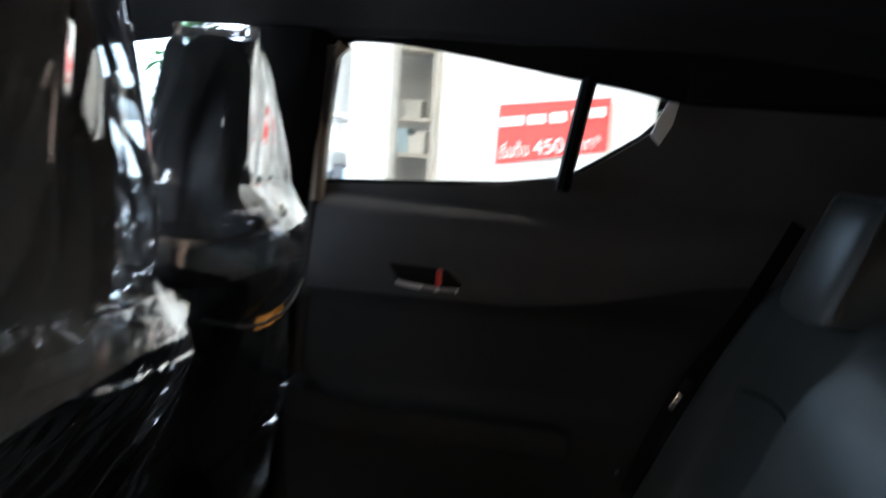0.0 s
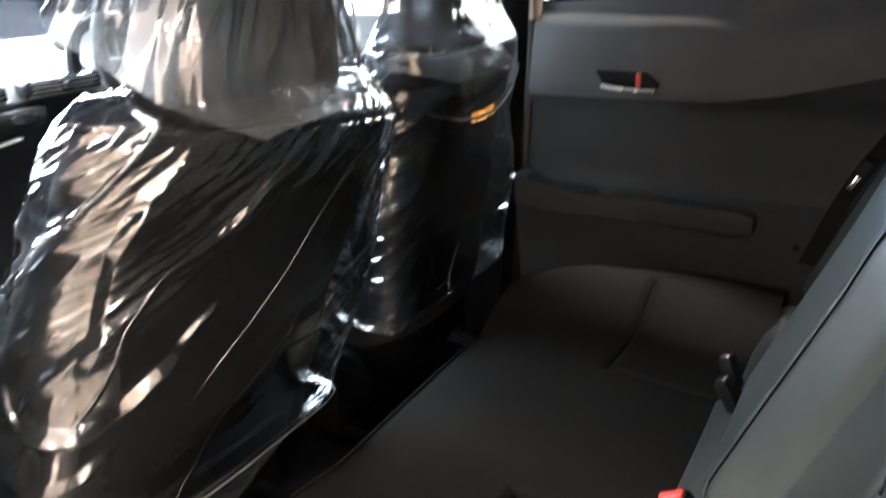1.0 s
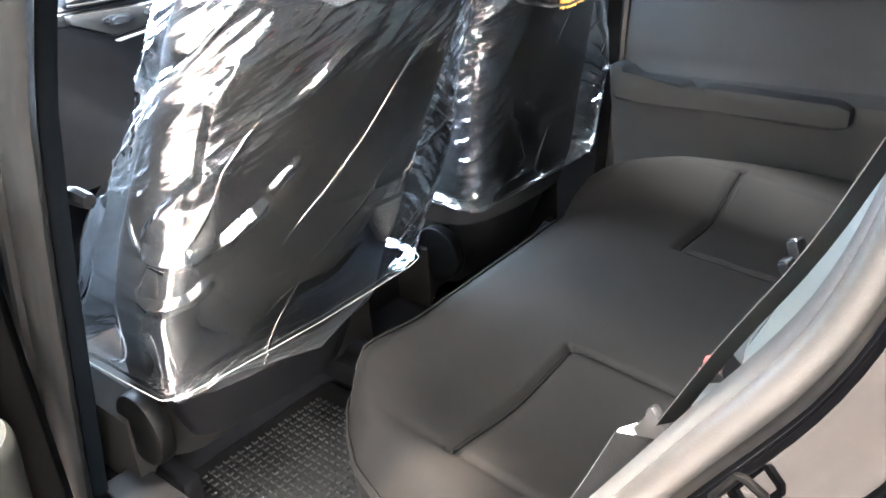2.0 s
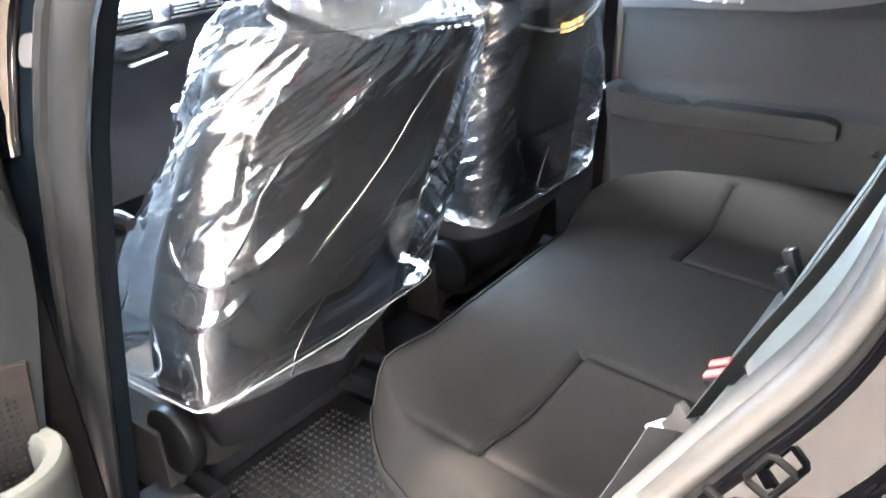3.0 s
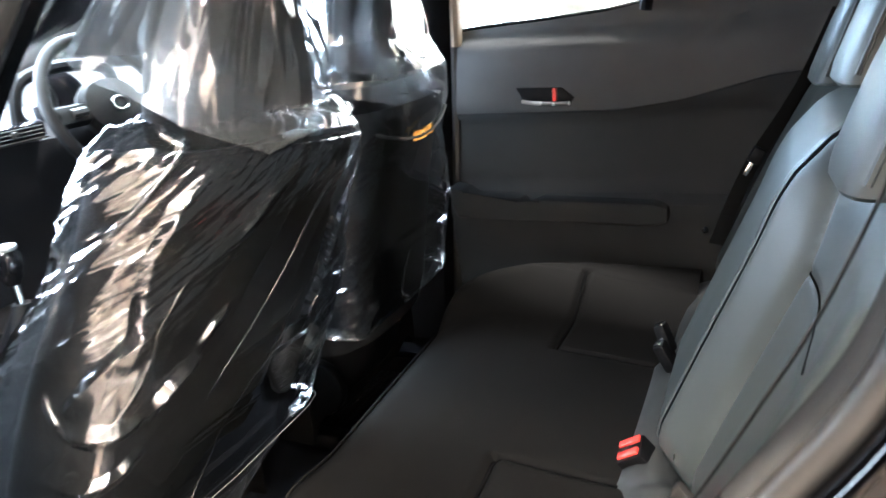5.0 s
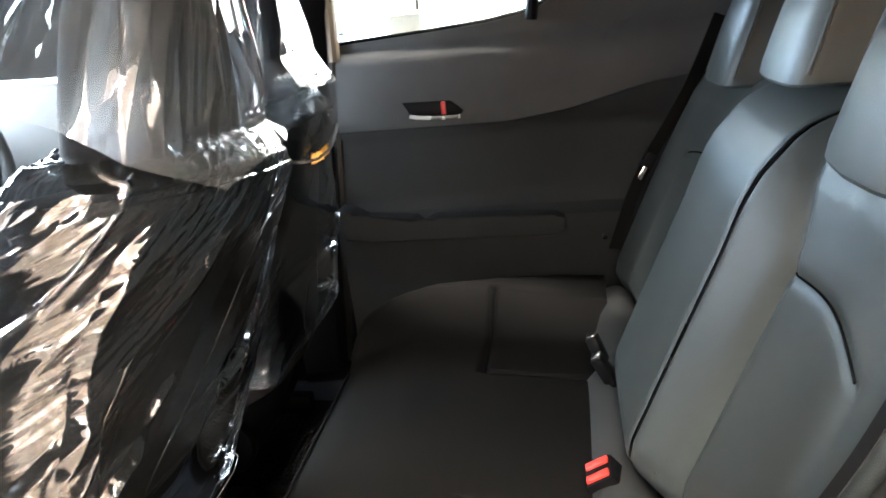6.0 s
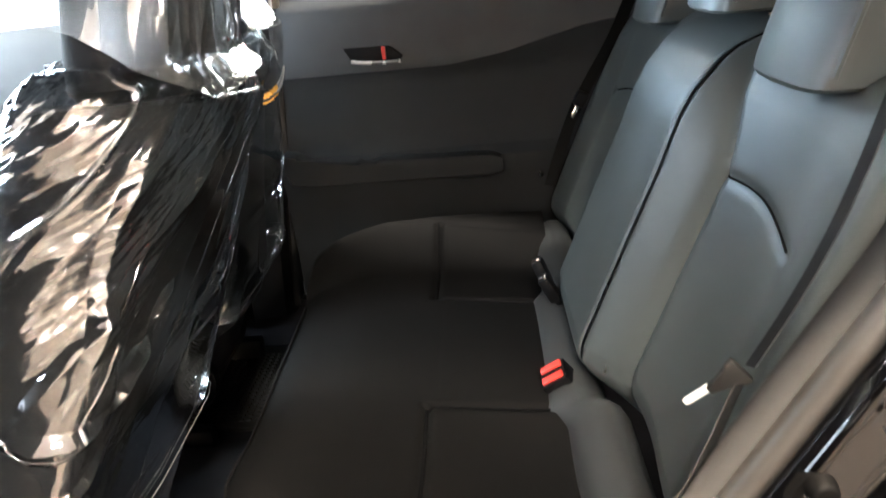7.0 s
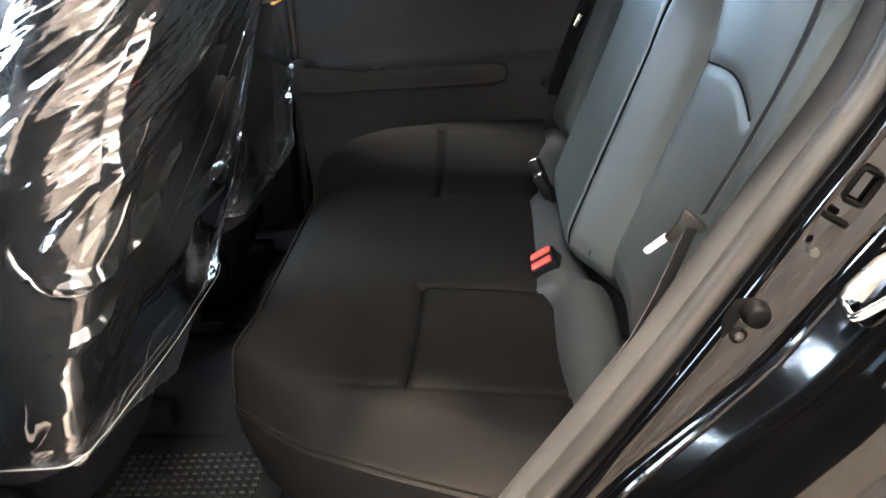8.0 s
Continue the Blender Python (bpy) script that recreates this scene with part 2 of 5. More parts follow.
BLUE_BOX = material("pale_blue_box", (0.40, 0.52, 0.60), 0.6, scale=30, vary=0.1)
SIGN_RED = material("red_banner_print", (0.72, 0.06, 0.05), 0.6, scale=8, vary=0.06, bump=0.05)
SIGN_WHITE = material("white_print", (0.85, 0.82, 0.78), 0.6, scale=8, vary=0.04, bump=0)
GREEN = material("green_leaf", (0.05, 0.16, 0.035), 0.5, scale=30, vary=0.3)
CEILING_W = material("ceiling_board", (0.84, 0.80, 0.74), 0.8, scale=5, vary=0.05)
TILES = tile_material()
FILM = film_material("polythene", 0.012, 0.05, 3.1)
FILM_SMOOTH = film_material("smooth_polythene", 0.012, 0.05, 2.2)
# milkier hem film, its haze painting in the bright crinkles
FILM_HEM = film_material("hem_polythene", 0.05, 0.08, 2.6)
# layered hood film; its haze also stands for windscreen light behind it
FILM_HOOD = film_material("cloudy_polythene", 0.13, 0.08, 2.8, 1.5)
GLASS = glass_material("window_glass", (0.86, 0.90, 0.88))
# dark tint added to hold light back at open door and tailgate
BLOCKING_GLASS = glass_material("light_blocking_glass", (0.10, 0.11, 0.11))
TUBE = glow_material("lamp_panel", (1.0, 0.78, 0.55), 1.5)
SPOT = glow_material("downlight_lens", (1.0, 0.72, 0.45), 12.0)
TUBE_COOL = glow_material("lamp_panel_cool", (1.0, 0.95, 0.88), 1.5)

# ---- mesh helpers ----


def thing(name, label, category, group="", kind="", at=(0, 0, 0)):
    ob = new(name)
    ob.empty_display_size = 0.05
    ob.location = at
    return tagged(ob, label, category, group, kind)


def part(name, bm, mat, parent=None, label="", smooth=True):
    """Links a bmesh as one mesh object under a thing or a part; places are in the world."""
    me = bpy.data.meshes.new(name)
    bmesh.ops.recalc_face_normals(bm, faces=bm.faces[:])
    if smooth:
        for f in bm.faces:
            f.smooth = True
    bm.to_mesh(me)
    bm.free()
    me.materials.append(mat)
    ob = new(name, me)
    if parent is not None:
        ob.parent = parent
        top, off = parent, Vector((0, 0, 0))
        while top is not None:
            off += top.location
            top = top.parent
        ob.location = -off
        if parent.type == "MESH":
            ob.location = (0, 0, 0)
    if label:
        ob["label"] = label
    if smooth:
        me.set_sharp_from_angle(angle=radians(38))
    return ob


def quads(bm, rows, close_u=False, close_v=False):
    """Faces over a grid of points."""
    grid = [[bm.verts.new(p) for p in r] for r in rows]
    n, m = len(grid), len(grid[0])
    for i in range(n if close_v else n - 1):
        for j in range(m if close_u else m - 1):
            bm.faces.new((grid[i][j], grid[i][(j + 1) % m], grid[(i + 1) % n][(j + 1) % m], grid[(i + 1) % n][j]))
    return grid


def sheet(rows, thick):
    """A surface over a grid of points, thickened along thick."""
    bm = bmesh.new()
    d = Vector(thick)
    a = quads(bm, rows)
    b = quads(bm, [[Vector(p) + d for p in r] for r in rows])
    n, m = len(a), len(a[0])
    for i in range(n - 1):
        for j in (0, m - 1):
            bm.faces.new((a[i][j], a[i + 1][j], b[i + 1][j], b[i][j]))
    for j in range(m - 1):
        for i in (0, n - 1):
            bm.faces.new((a[i][j], a[i][j + 1], b[i][j + 1], b[i][j]))
    return bm


def loft(rings, cap=True):
    bm = bmesh.new()
    g = quads(bm, rings, close_u=True)
    if cap:
        bm.faces.new(g[0][::-1])
        bm.faces.new(g[-1])
    return bm


def smooth_path(points, steps=6, closed=False):
    """Catmull-Rom through the points."""
    pts = [Vector(p) for p in points]
    n, out = len(pts), []
    for i in range(n if closed else n - 1):
        p = [pts[(i + k) % n] if closed else pts[min(max(i + k, 0), n - 1)] for k in (-1, 0, 1, 2)]
        for s in range(steps):
            t = s / steps
            out.append(0.5 * (2 * p[1] + (p[2] - p[0]) * t + (2 * p[0] - 5 * p[1] + 4 * p[2] - p[3]) * t * t + (3 * p[1] - p[0] - 3 * p[2] + p[3]) * t ** 3))
    if not closed:
        out.append(pts[-1])
    return out


def tube(points, r, seg=10, closed=False, side=None, r2=None, bm=None):
    """A pipe along points; with side, an oval r along side and r2 across it."""
    bm = bm or bmesh.new()
    pts = [Vector(p) for p in points]
    n, rings, last = len(pts), [], None
    for i, p in enumerate(pts):
        a, b = (pts[i - 1], pts[(i + 1) % n]) if closed else (pts[max(i - 1, 0)], pts[min(i + 1, n - 1)])
        t = (b - a).normalized()
        ref = Vector(side) if side else (last or (Vector((0, 0, 1)) if abs(t.z) < 0.9 else Vector((1, 0, 0))))
        u = (ref - t * ref.dot(t)).normalized()
        w = t.cross(u)
        last = u
        rings.append([p + u * (r * math.cos(k * math.tau / seg)) + w * ((r2 or r) * math.sin(k * math.tau / seg)) for k in range(seg)])
    g = quads(bm, rings, close_u=True, close_v=closed)
    if not closed:
        bm.faces.new(g[0][::-1])
        bm.faces.new(g[-1])
    return bm


def rbox(centre, size, bevel=0.01, seg=2, turn=None, bm=None):
    """A box with rounded edges."""
    bm = bm or bmesh.new()
    made = bmesh.ops.create_cube(bm, size=1)["verts"]
    m = Matrix.Translation(centre) @ (turn or Matrix()) @ Matrix.Diagonal((*size, 1))
    bmesh.ops.transform(bm, matrix=m, verts=made)
    if bevel:
        edges = list({e for v in made for e in v.link_edges})
        bmesh.ops.bevel(bm, geom=edges, offset=bevel, segments=seg, affect="EDGES", profile=0.5)
    return bm


def disc(centre, axis, r, depth, seg=20, bevel=0.0, bm=None, r2=None):
    """A short cylinder or cone along axis."""
    bm = bm or bmesh.new()
    a = Vector(axis).normalized()
    m = Matrix.Translation(centre) @ a.to_track_quat("Z", "Y").to_matrix().to_4x4()
    made = bmesh.ops.create_cone(bm, cap_ends=True, segments=seg, radius1=r, radius2=r if r2 is None else r2, depth=depth, matrix=m)["verts"]
    if bevel:
        edges = list({e for v in made for e in v.link_edges if abs((e.verts[0].co - e.verts[1].co).normalized().dot(a)) < 0.3})
        bmesh.ops.bevel(bm, geom=edges, offset=bevel, segments=2, affect="EDGES", profile=0.5)
    return bm


def prism(outline, plane, depth, bevel=0.0):
    """An outline of 2D points extruded by depth; plane places a 2D point and a depth in the world."""
    bm = bmesh.new()
    a = [bm.verts.new(plane(u, v, 0)) for u, v in outline]
    b = [bm.verts.new(plane(u, v, depth)) for u, v in outline]
    bm.faces.new(a[::-1])
    bm.faces.new(b)
    n = len(a)
    for i in range(n):
        bm.faces.new((a[i], a[(i + 1) % n], b[(i + 1) % n], b[i]))
    if bevel:
        bmesh.ops.bevel(bm, geom=bm.edges[:], offset=bevel, segments=2, affect="EDGES", profile=0.5)
    return bm


def lerp(table, t):
    """Smooth value between rows (t, value...)."""
    if t <= table[0][0]:
        return table[0][1:]
    for a, b in zip(table, table[1:]):
        if t <= b[0]:
            k = (t - a[0]) / (b[0] - a[0])
            return [p + (q - p) * k for p, q in zip(a[1:], b[1:])]
    return table[-1][1:]


def step(a, b, x):
    k = min(max((x - a) / (b - a), 0), 1)
    return k * k * (3 - 2 * k)


def groove(d, width=0.007, depth=0.007):
    """The dip of a sewn seam at distance d."""
    return depth * math.exp(-(d / width) ** 2)

MID = 0.03          # the car's centre line

# ---- showroom ----
ground = part("ground", rbox((0, 0, -0.05), (1600, 1600, 0.1), 0), TILES)
tagged(ground, "polished beige tiled showroom floor", "floor", kind="structure")
def ceiling_mesh():
    """A ceiling in two pieces, deep on the near side; unseen, it shuts sky and sun off the car."""
    bm = rbox((1.2, 1.75, 3.70), (11.8, 6.1, 0.15), 0)
    return rbox((1.2, -5.0, 3.70), (11.8, 7.4, 0.15), 0, bm=bm)


# west wall added unseen, south wall lengthened, to shut sky out of reflections
for nm, c, s, mt, lab in (
        ("wall_north", (2.4, 4.75, 1.8), (9.2, 0.2, 3.6), WALL_WHITE, "white painted showroom wall"),
        ("wall_south", (1.2, -8.6, 1.8), (11.6, 0.2, 3.6), WALL_TAN, "tan painted showroom wall"),
        ("shield_wall_west", (-4.6, -5.0, 1.8), (0.2, 7.0, 3.6), WALL_TAN, "tan side wall added to shut out sky"),
        ("wall_east", (7.0, -1.9, 1.8), (0.2, 13.2, 3.6), WALL_BEIGE, "beige painted end wall")):
    tagged(part(nm, rbox(c, s, 0), mt), lab, "wall", kind="structure")
tagged(part("ceiling", ceiling_mesh(), CEILING_W), "white boarded showroom ceiling", "ceiling", kind="structure")
# rows at y -7.7 and x 5.4 are added unseen to brighten film reflections
for i, (lx, ly) in enumerate([(0.3, -2.3), (0.3, -3.9), (3.2, -2.3), (3.2, 2.6), (-0.05, 1.40), (-2.4, -7.7), (0.4, -7.7), (3.2, -7.7), (5.4, -3.9), (5.4, -6.2)]):
    cl = thing("ceiling_light", "unseen long warm white ceiling light panel", "lamp", group="ceiling lights", at=(lx, ly, 3.6))
    part("housing", rbox((lx, ly, 3.60), (1.30, 0.36, 0.05), 0.008), CEILING_W, cl)
    part("diffuser", rbox((lx, ly, 3.565), (1.2, 0.28, 0.03), 0.006), TUBE if ly < 2 else TUBE_COOL, cl, "glowing diffuser")
    lamp("ceiling_lamp", "AREA", look((lx, ly, 3.54), (lx, ly, 0)), (6 if lx > 5 else 1.3 if ly < -7 else 3 if ly < -3 else 0.5) if ly < 0 else 3, (1.0, 0.80, 0.60) if ly < 2 else (1.0, 0.95, 0.88), size=(1.2, 0.28))

for lx in (-0.65, 0.10, 0.85, 1.60):
    dl = thing("downlight", "small round warm downlight in the ceiling", "lamp", group="downlights", at=(lx, -1.22, 3.6))
    part("trim_ring", disc((lx, -1.22, 3.612), (0, 0, 1), 0.085, 0.03, 28, 0.006), CHROME, dl)
    part("lens", disc((lx, -1.22, 3.592), (0, 0, 1), 0.065, 0.02, 28), SPOT, dl, "glowing lens")
    lamp("downlight_lamp", "AREA", look((lx, -1.22, 3.575), (lx, -0.40, 0.5)), 0.6, (1.0, 0.68, 0.42), size=(0.12, 0.12)).data.spread = radians(44)

# wall with shelves and banner, outside the far window
WY = 4.2
shelf_unit = thing("display_shelf", "white shelf unit filled with papers and boxes", "shelf", at=(-1.2, WY, 0))
for x0 in (-2.05, -1.62, -1.24, -0.80):
    part("upright", rbox((x0, WY + 0.15, 1.25), (0.035, 0.34, 2.5), 0.003), SHELF, shelf_unit)
for z0 in (0.12, 0.52, 0.80, 1.145, 1.365, 1.80, 2.2):
    part("shelf_board", rbox((-1.43, WY + 0.15, z0), (1.24, 0.32, 0.025), 0.003), SHELF, shelf_unit)
column = part("column", rbox((-1.14, WY - 0.16, 1.8), (0.24, 0.26, 3.6), 0.01), WALL_WHITE)
tagged(column, "square white painted column beside shelves", "column", kind="structure")
for i in range(26):
    bx, lev = random.choice([(-1.93, 0), (-1.75, 0), (-1.50, 0), (-1.36, 0), (-0.97, 0), (-0.90, 0)])[0], random.choice((1.1575, 1.3775, 1.1575, 0.8125, 1.8125))
    bx += random.uniform(-0.06, 0.06)
    h = random.uniform(0.06, 0.16) if lev == 1.1575 else random.uniform(0.08, 0.24)
    bw = random.uniform(0.04, 0.13)
    b = part("carton", rbox((bx, WY + 0.10 + random.uniform(-0.05, 0.05), lev + h / 2), (bw, 0.16, h), 0.003, 1), random.choice((PAPER, PAPER, DARK_BOX, BLUE_BOX)))
    tagged(b, "small carton or folder standing on the shelf", "carton", group="cartons on the shelves")
for x0, wide in ((-0.602, 0.36), (-0.18, 0.475), (0.299, 0.475)):
    pn = part("wall_panel", rbox((x0, WY + 0.03, 1.3), (wide, 0.03, 2.6), 0.003), WALL_WHITE)
    tagged(pn, "smooth white display board panel", "panel", group="display boards")
banner = thing("banner", "red price banner with white lettering", "sign", at=(-0.05, WY, 1.4))
part("cloth", sheet([[(-0.395 + 0.67 * u / 10, WY - 0.012 + 0.004 * math.sin(u), 1.125 + 0.13 * u / 10 + v * (0.366 - 0.0045 * u)) for u in range(11)] for v in (0, 0.5, 1)], (0, 0.006, 0)), SIGN_RED, banner)


def writing(text, x, z, size, wide, tilt, mat, parent, y=WY - 0.022):
    """Lettering of a height and a whole width, on the banner."""
    cu = bpy.data.curves.new("lettering", "FONT")
    cu.body, cu.size, cu.extrude = text, size, 0.001
    cu.materials.append(mat)
    ob = new("lettering", cu)
    ob.matrix_world = pose(x, y, z, 90, 0, 0) @ pose(0, 0, 0, 0, 0, tilt)
    dep = bpy.context.evaluated_depsgraph_get()
    me = bpy.data.meshes.new_from_object(ob.evaluated_get(dep))
    m = ob.matrix_world.copy()
    span = [v.co.x for v in me.vertices]
    me.transform(Matrix.Diagonal((wide / (max(span) - min(span)), 1, 1, 1)) @ Matrix.Translation((-min(span), 0, 0)))
    bpy.data.objects.remove(ob)
    made = new("lettering", me)
    made.parent = parent
    made.matrix_world = m
    made.matrix_parent_inverse = Matrix.Translation(parent.location).inverted()
    made.matrix_basis = m
    return made


for words, x0, z0, size, wide in (("เริ่มต้น", -0.365, 1.165, 0.115, 0.175), ("450", -0.160, 1.200, 0.125, 0.185), ("บาท*", 0.060, 1.235, 0.115, 0.185)):
    writing(words, x0, z0, size, wide, 9.5, SIGN_WHITE, banner)
TILT_B = Matrix.Rotation(radians(-8.5), 4, "Y")
for x0, z0, w0, h0 in ((-0.31, 1.395, 0.15, 0.055), (-0.16, 1.417, 0.11, 0.055), (-0.03, 1.437, 0.10, 0.060), (0.09, 1.462, 0.08, 0.070), (0.20, 1.480, 0.10, 0.055)):
    part("print_bar", rbox((x0, WY - 0.0225, z0), (w0, 0.003, h0), 0, turn=TILT_B), SIGN_WHITE, banner)
plant = thing("potted_plant", "tall green potted plant beside shelves", "plant", at=(-2.0, 3.4, 0))
bm = disc((-2.0, 3.4, 0.17), (0, 0, 1), 0.13, 0.34, 20, 0.01, r2=0.17)
part("pot", bm, PAPER, plant, "white plant pot")
bm = bmesh.new()
for i in range(4):
    a = i * 1.6
    tube([(-2.0, 3.4, 0.3), (-2.0 + 0.03 * math.cos(a), 3.4 + 0.03 * math.sin(a), 0.9), (-2.0 + 0.09 * math.cos(a), 3.4 + 0.09 * math.sin(a), 1.5)], 0.010, 6, bm=bm)
part("stem", bm, GREEN, plant)


def leaf_crown(centre, spread, count, size, seed):
    rnd = random.Random(seed)
    bm = bmesh.new()
    for _ in range(count):
        p = Vector(centre) + Vector((rnd.gauss(0, spread[0]), rnd.gauss(0, spread[1]), rnd.uniform(-spread[2], spread[2])))
        d = Vector((rnd.uniform(-1, 1), rnd.uniform(-1, 1), rnd.uniform(-0.6, 0.5))).normalized()
        s = d.cross((0, 0, 1)).normalized() * size * 0.22
        L = size * rnd.uniform(0.6, 1.2)
        pts = [p, p + d * L * 0.5 + s, p + d * L, p + d * L * 0.5 - s]
        vs = [bm.verts.new(q + Vector((0, 0, -0.1 * L * k))) for k, q in zip((0, 0, 2, 0), pts)]
        bm.faces.new(vs)
    return bm


tagged(part("foliage", leaf_crown((-2.0, 3.4, 1.35), (0.09, 0.09, 0.5), 420, 0.14, 5), GREEN, plant, "dense narrow green leaves"), kind="stuff")
bush = thing("garden_bush", "pale green bush standing behind white box", "plant", at=(0.75, 6.2, 0))
part("trunk", tube([(0.75, 6.2, 0), (0.74, 6.2, 0.7), (0.78, 6.2, 1.3)], 0.03, 8), CREAM_FRAME, bush)
tagged(part("foliage", leaf_crown((0.75, 6.2, 1.7), (0.28, 0.28, 0.6), 900, 0.16, 8), GREEN, bush, "loose green leaves"), kind="stuff")

# ---- car: floor, roof, sides ----
car = thing("car", "black hatchback with its rear door standing open", "car", at=(0, MID, 0))


def plane_y(y):
    return lambda u, v, d: (u, y + d, v)


# floor with tunnel
rows = []
for x in (-1.75, -1.45, -1.2, -0.9, -0.6, -0.3, 0.0, 0.3, 1.4):
    zf = lerp([(-1.75, 0.55), (-1.45, 0.32), (-1.2, 0.275), (-0.3, 0.275), (0.0, 0.30), (0.3, 0.42), (1.4, 0.55)], x)[0]
    rows.append([(x, MID + y, zf + ((0.15 if x < -0.7 else 0.05) * (1 - step(0.08, 0.17, abs(y))) if x < 0.2 else 0) + 0.09 * step(0.62, 0.70, abs(y))) for y in [-0.74 + 0.04 * k for k in range(38)]])
part("floor_carpet", sheet(rows, (0, 0, -0.03)), CARPET, car, "black carpeted car floor")

# headliner and roof skin
def roof(x, y, lift=0.0):
    crown = lerp([(-1.02, 1.40), (-0.7, 1.455), (-0.2, 1.475), (0.4, 1.455), (0.9, 1.40), (1.25, 1.30)], x)[0]
    return (x, MID + y, crown - 0.04 * (abs(y) / 0.58) ** 3 + lift)


xs = [-1.02 + 2.27 * k / 20 for k in range(21)]
ys = [-0.60 + 1.20 * k / 20 for k in range(21)]
part("headliner", sheet([[roof(x, y) for y in ys] for x in xs], (0, 0, 0.015)), HEADLINER, car, "dark cloth headliner")
part("roof_skin", sheet([[roof(x, y * 1.04, 0.045) for y in ys] for x in xs], (0, 0, 0.012)), PAINT, car, "glossy black roof")
for s in (-1, 1):
    part("roof_rail", tube([(x, MID + s * 0.625, roof(x, 0.6)[2] + 0.022) for x in xs], 0.032, 10, side=(0, 1, 0), r2=0.035), HEADLINER if s > 0 else TRIM_BLACK, car)
    # windscreen pillar
    part("windscreen_pillar", tube(smooth_path([(-2.12, MID + s * 0.70, 1.04), (-1.80, MID + s * 0.69, 1.185), (-1.54, MID + s * 0.665, 1.300), (-1.02, MID + s * 0.60, 1.435)]), 0.045, 10, side=(0, 1, 0), r2=0.035), TRIM, car, "dark grey windscreen pillar")
part("windscreen", sheet([[(-2.12 + 1.10 * k / 6, MID + s * (0.69 - 0.1 * k / 6), 1.045 + 0.385 * (k / 6) ** 0.85) for s in (-1, -0.5, 0, 0.5, 1)] for k in range(7)], (0, 0, 0.005)), GLASS, car).visible_shadow = False

# far side: sill line of front door, pillars and panels
FY = MID + 0.65
ffd = thing("front_door", "closed front door with dark grey inner trim", "door", at=(-1.1, FY, 0.4))
rows = [[(x, FY + lerp([(0.4, 0.03), (0.62, -0.015), (0.72, -0.03), (0.80, 0.0), (1.0, 0.01), (1.10, 0.02), (1.125, 0.05)], z)[0], z + 0.02 * (x + 1.1) * (z - 0.4)) for x in [-2.02 + 0.1 * k for k in range(15)]] for z in (0.4, 0.62, 0.70, 0.73, 0.80, 0.9, 1.0, 1.08, 1.11, 1.125)]
part("inner_trim", sheet(rows, (0, 0.05, 0)), TRIM, ffd)
part("outer_skin", rbox((-1.17, FY + 0.13, 0.72), (1.12, 0.03, 0.78), 0.012), PAINT, ffd)
part("door_handle", rbox((-0.90, FY - 0.004, 0.995), (0.115, 0.014, 0.016), 0.005), CHROME, ffd, "chrome inner handle")
part("handle_recess", rbox((-0.90, FY + 0.004, 1.015), (0.15, 0.014, 0.06), 0.006), GLOSS_BLACK, ffd)
wf = tube(smooth_path([(-1.98, FY + 0.05, 1.11), (-1.80, FY + 0.045, 1.175), (-1.54, FY + 0.02, 1.290), (-1.02, FY - 0.04, 1.425), (-0.62, FY - 0.05, 1.435)]), 0.022, 8)
part("window_frame", wf, TRIM_BLACK, ffd)
part("window_pane", sheet([[(-1.95, FY + 0.05, 1.115), (-1.30, FY + 0.05, 1.115), (-0.60, FY + 0.05, 1.115)], [(-1.54, FY + 0.02, 1.285), (-1.02, FY - 0.03, 1.42), (-0.60, FY - 0.04, 1.43)]], (0, 0.004, 0)), GLASS, ffd).visible_shadow = False

# far pillar between the doors
rows = []
for z in (0.34, 0.5, 0.7, 0.9, 1.0, 1.1, 1.2, 1.3, 1.42):
    xa, xb = lerp([(0.34, -0.70, -0.47), (0.7, -0.64, -0.445), (1.0, -0.60, -0.425), (1.2, -0.56, -0.405), (1.42, -0.54, -0.37)], z)
    yo = FY + 0.0 - 0.07 * step(1.05, 1.42, z)
    rows.append([(xa, yo + 0.04, z), (xa + 0.03, yo + 0.004, z), ((xa + xb) / 2, yo - 0.006, z), (xb - 0.03, yo + 0.004, z), (xb, yo + 0.04, z)])
part("door_pillar", sheet(rows, (0, 0.06, 0)), TRIM_BLACK, car, "black pillar trim between the doors")
part("door_seal", tube(smooth_path([(-0.475, FY + 0.035, 0.36), (-0.442, FY + 0.035, 0.75), (-0.418, FY + 0.03, 1.05), (-0.398, FY + 0.005, 1.25), (-0.375, FY - 0.03, 1.40)]), 0.012, 8), RUBBER, car, "grey rubber door seal")
# outer flank of the far side, below the windows
part("flank", rbox((0.35, FY + 0.16, 0.62), (1.9, 0.03, 0.8), 0.012), PAINT, car)

# far rear door
frd = thing("rear_door", "closed rear door with charcoal inner trim and chrome handle", "door", at=(-0.1, FY, 0.4))


def door_y(x, z):
    """Inner face of the far rear door."""
    y = FY
    y += lerp([(0.36, 0.03), (0.60, 0.015), (0.68, 0.0), (0.725, -0.012), (0.745, 0.0), (0.765, 0.03), (0.94, 0.03), (0.965, 0.008), (1.05, 0.0), (1.11, 0.006), (1.14, 0.03), (1.5, 0.03)], z - 0.05 * max(0, x - 0.05) * (1 if z > 0.85 else 0))[0]
    y -= 0.05 * step(1.15, 1.42, z)
    return y


def sill(x):
    """Lower edge of the far side window."""
    return lerp([(-0.40, 1.150), (-0.377, 1.153), (-0.188, 1.163), (-0.05, 1.173), (0.046, 1.189), (0.065, 1.197), (0.12, 1.232), (0.186, 1.278), (0.205, 1.300), (0.225, 1.338), (0.25, 1.345), (0.6, 1.345)], x)[0]


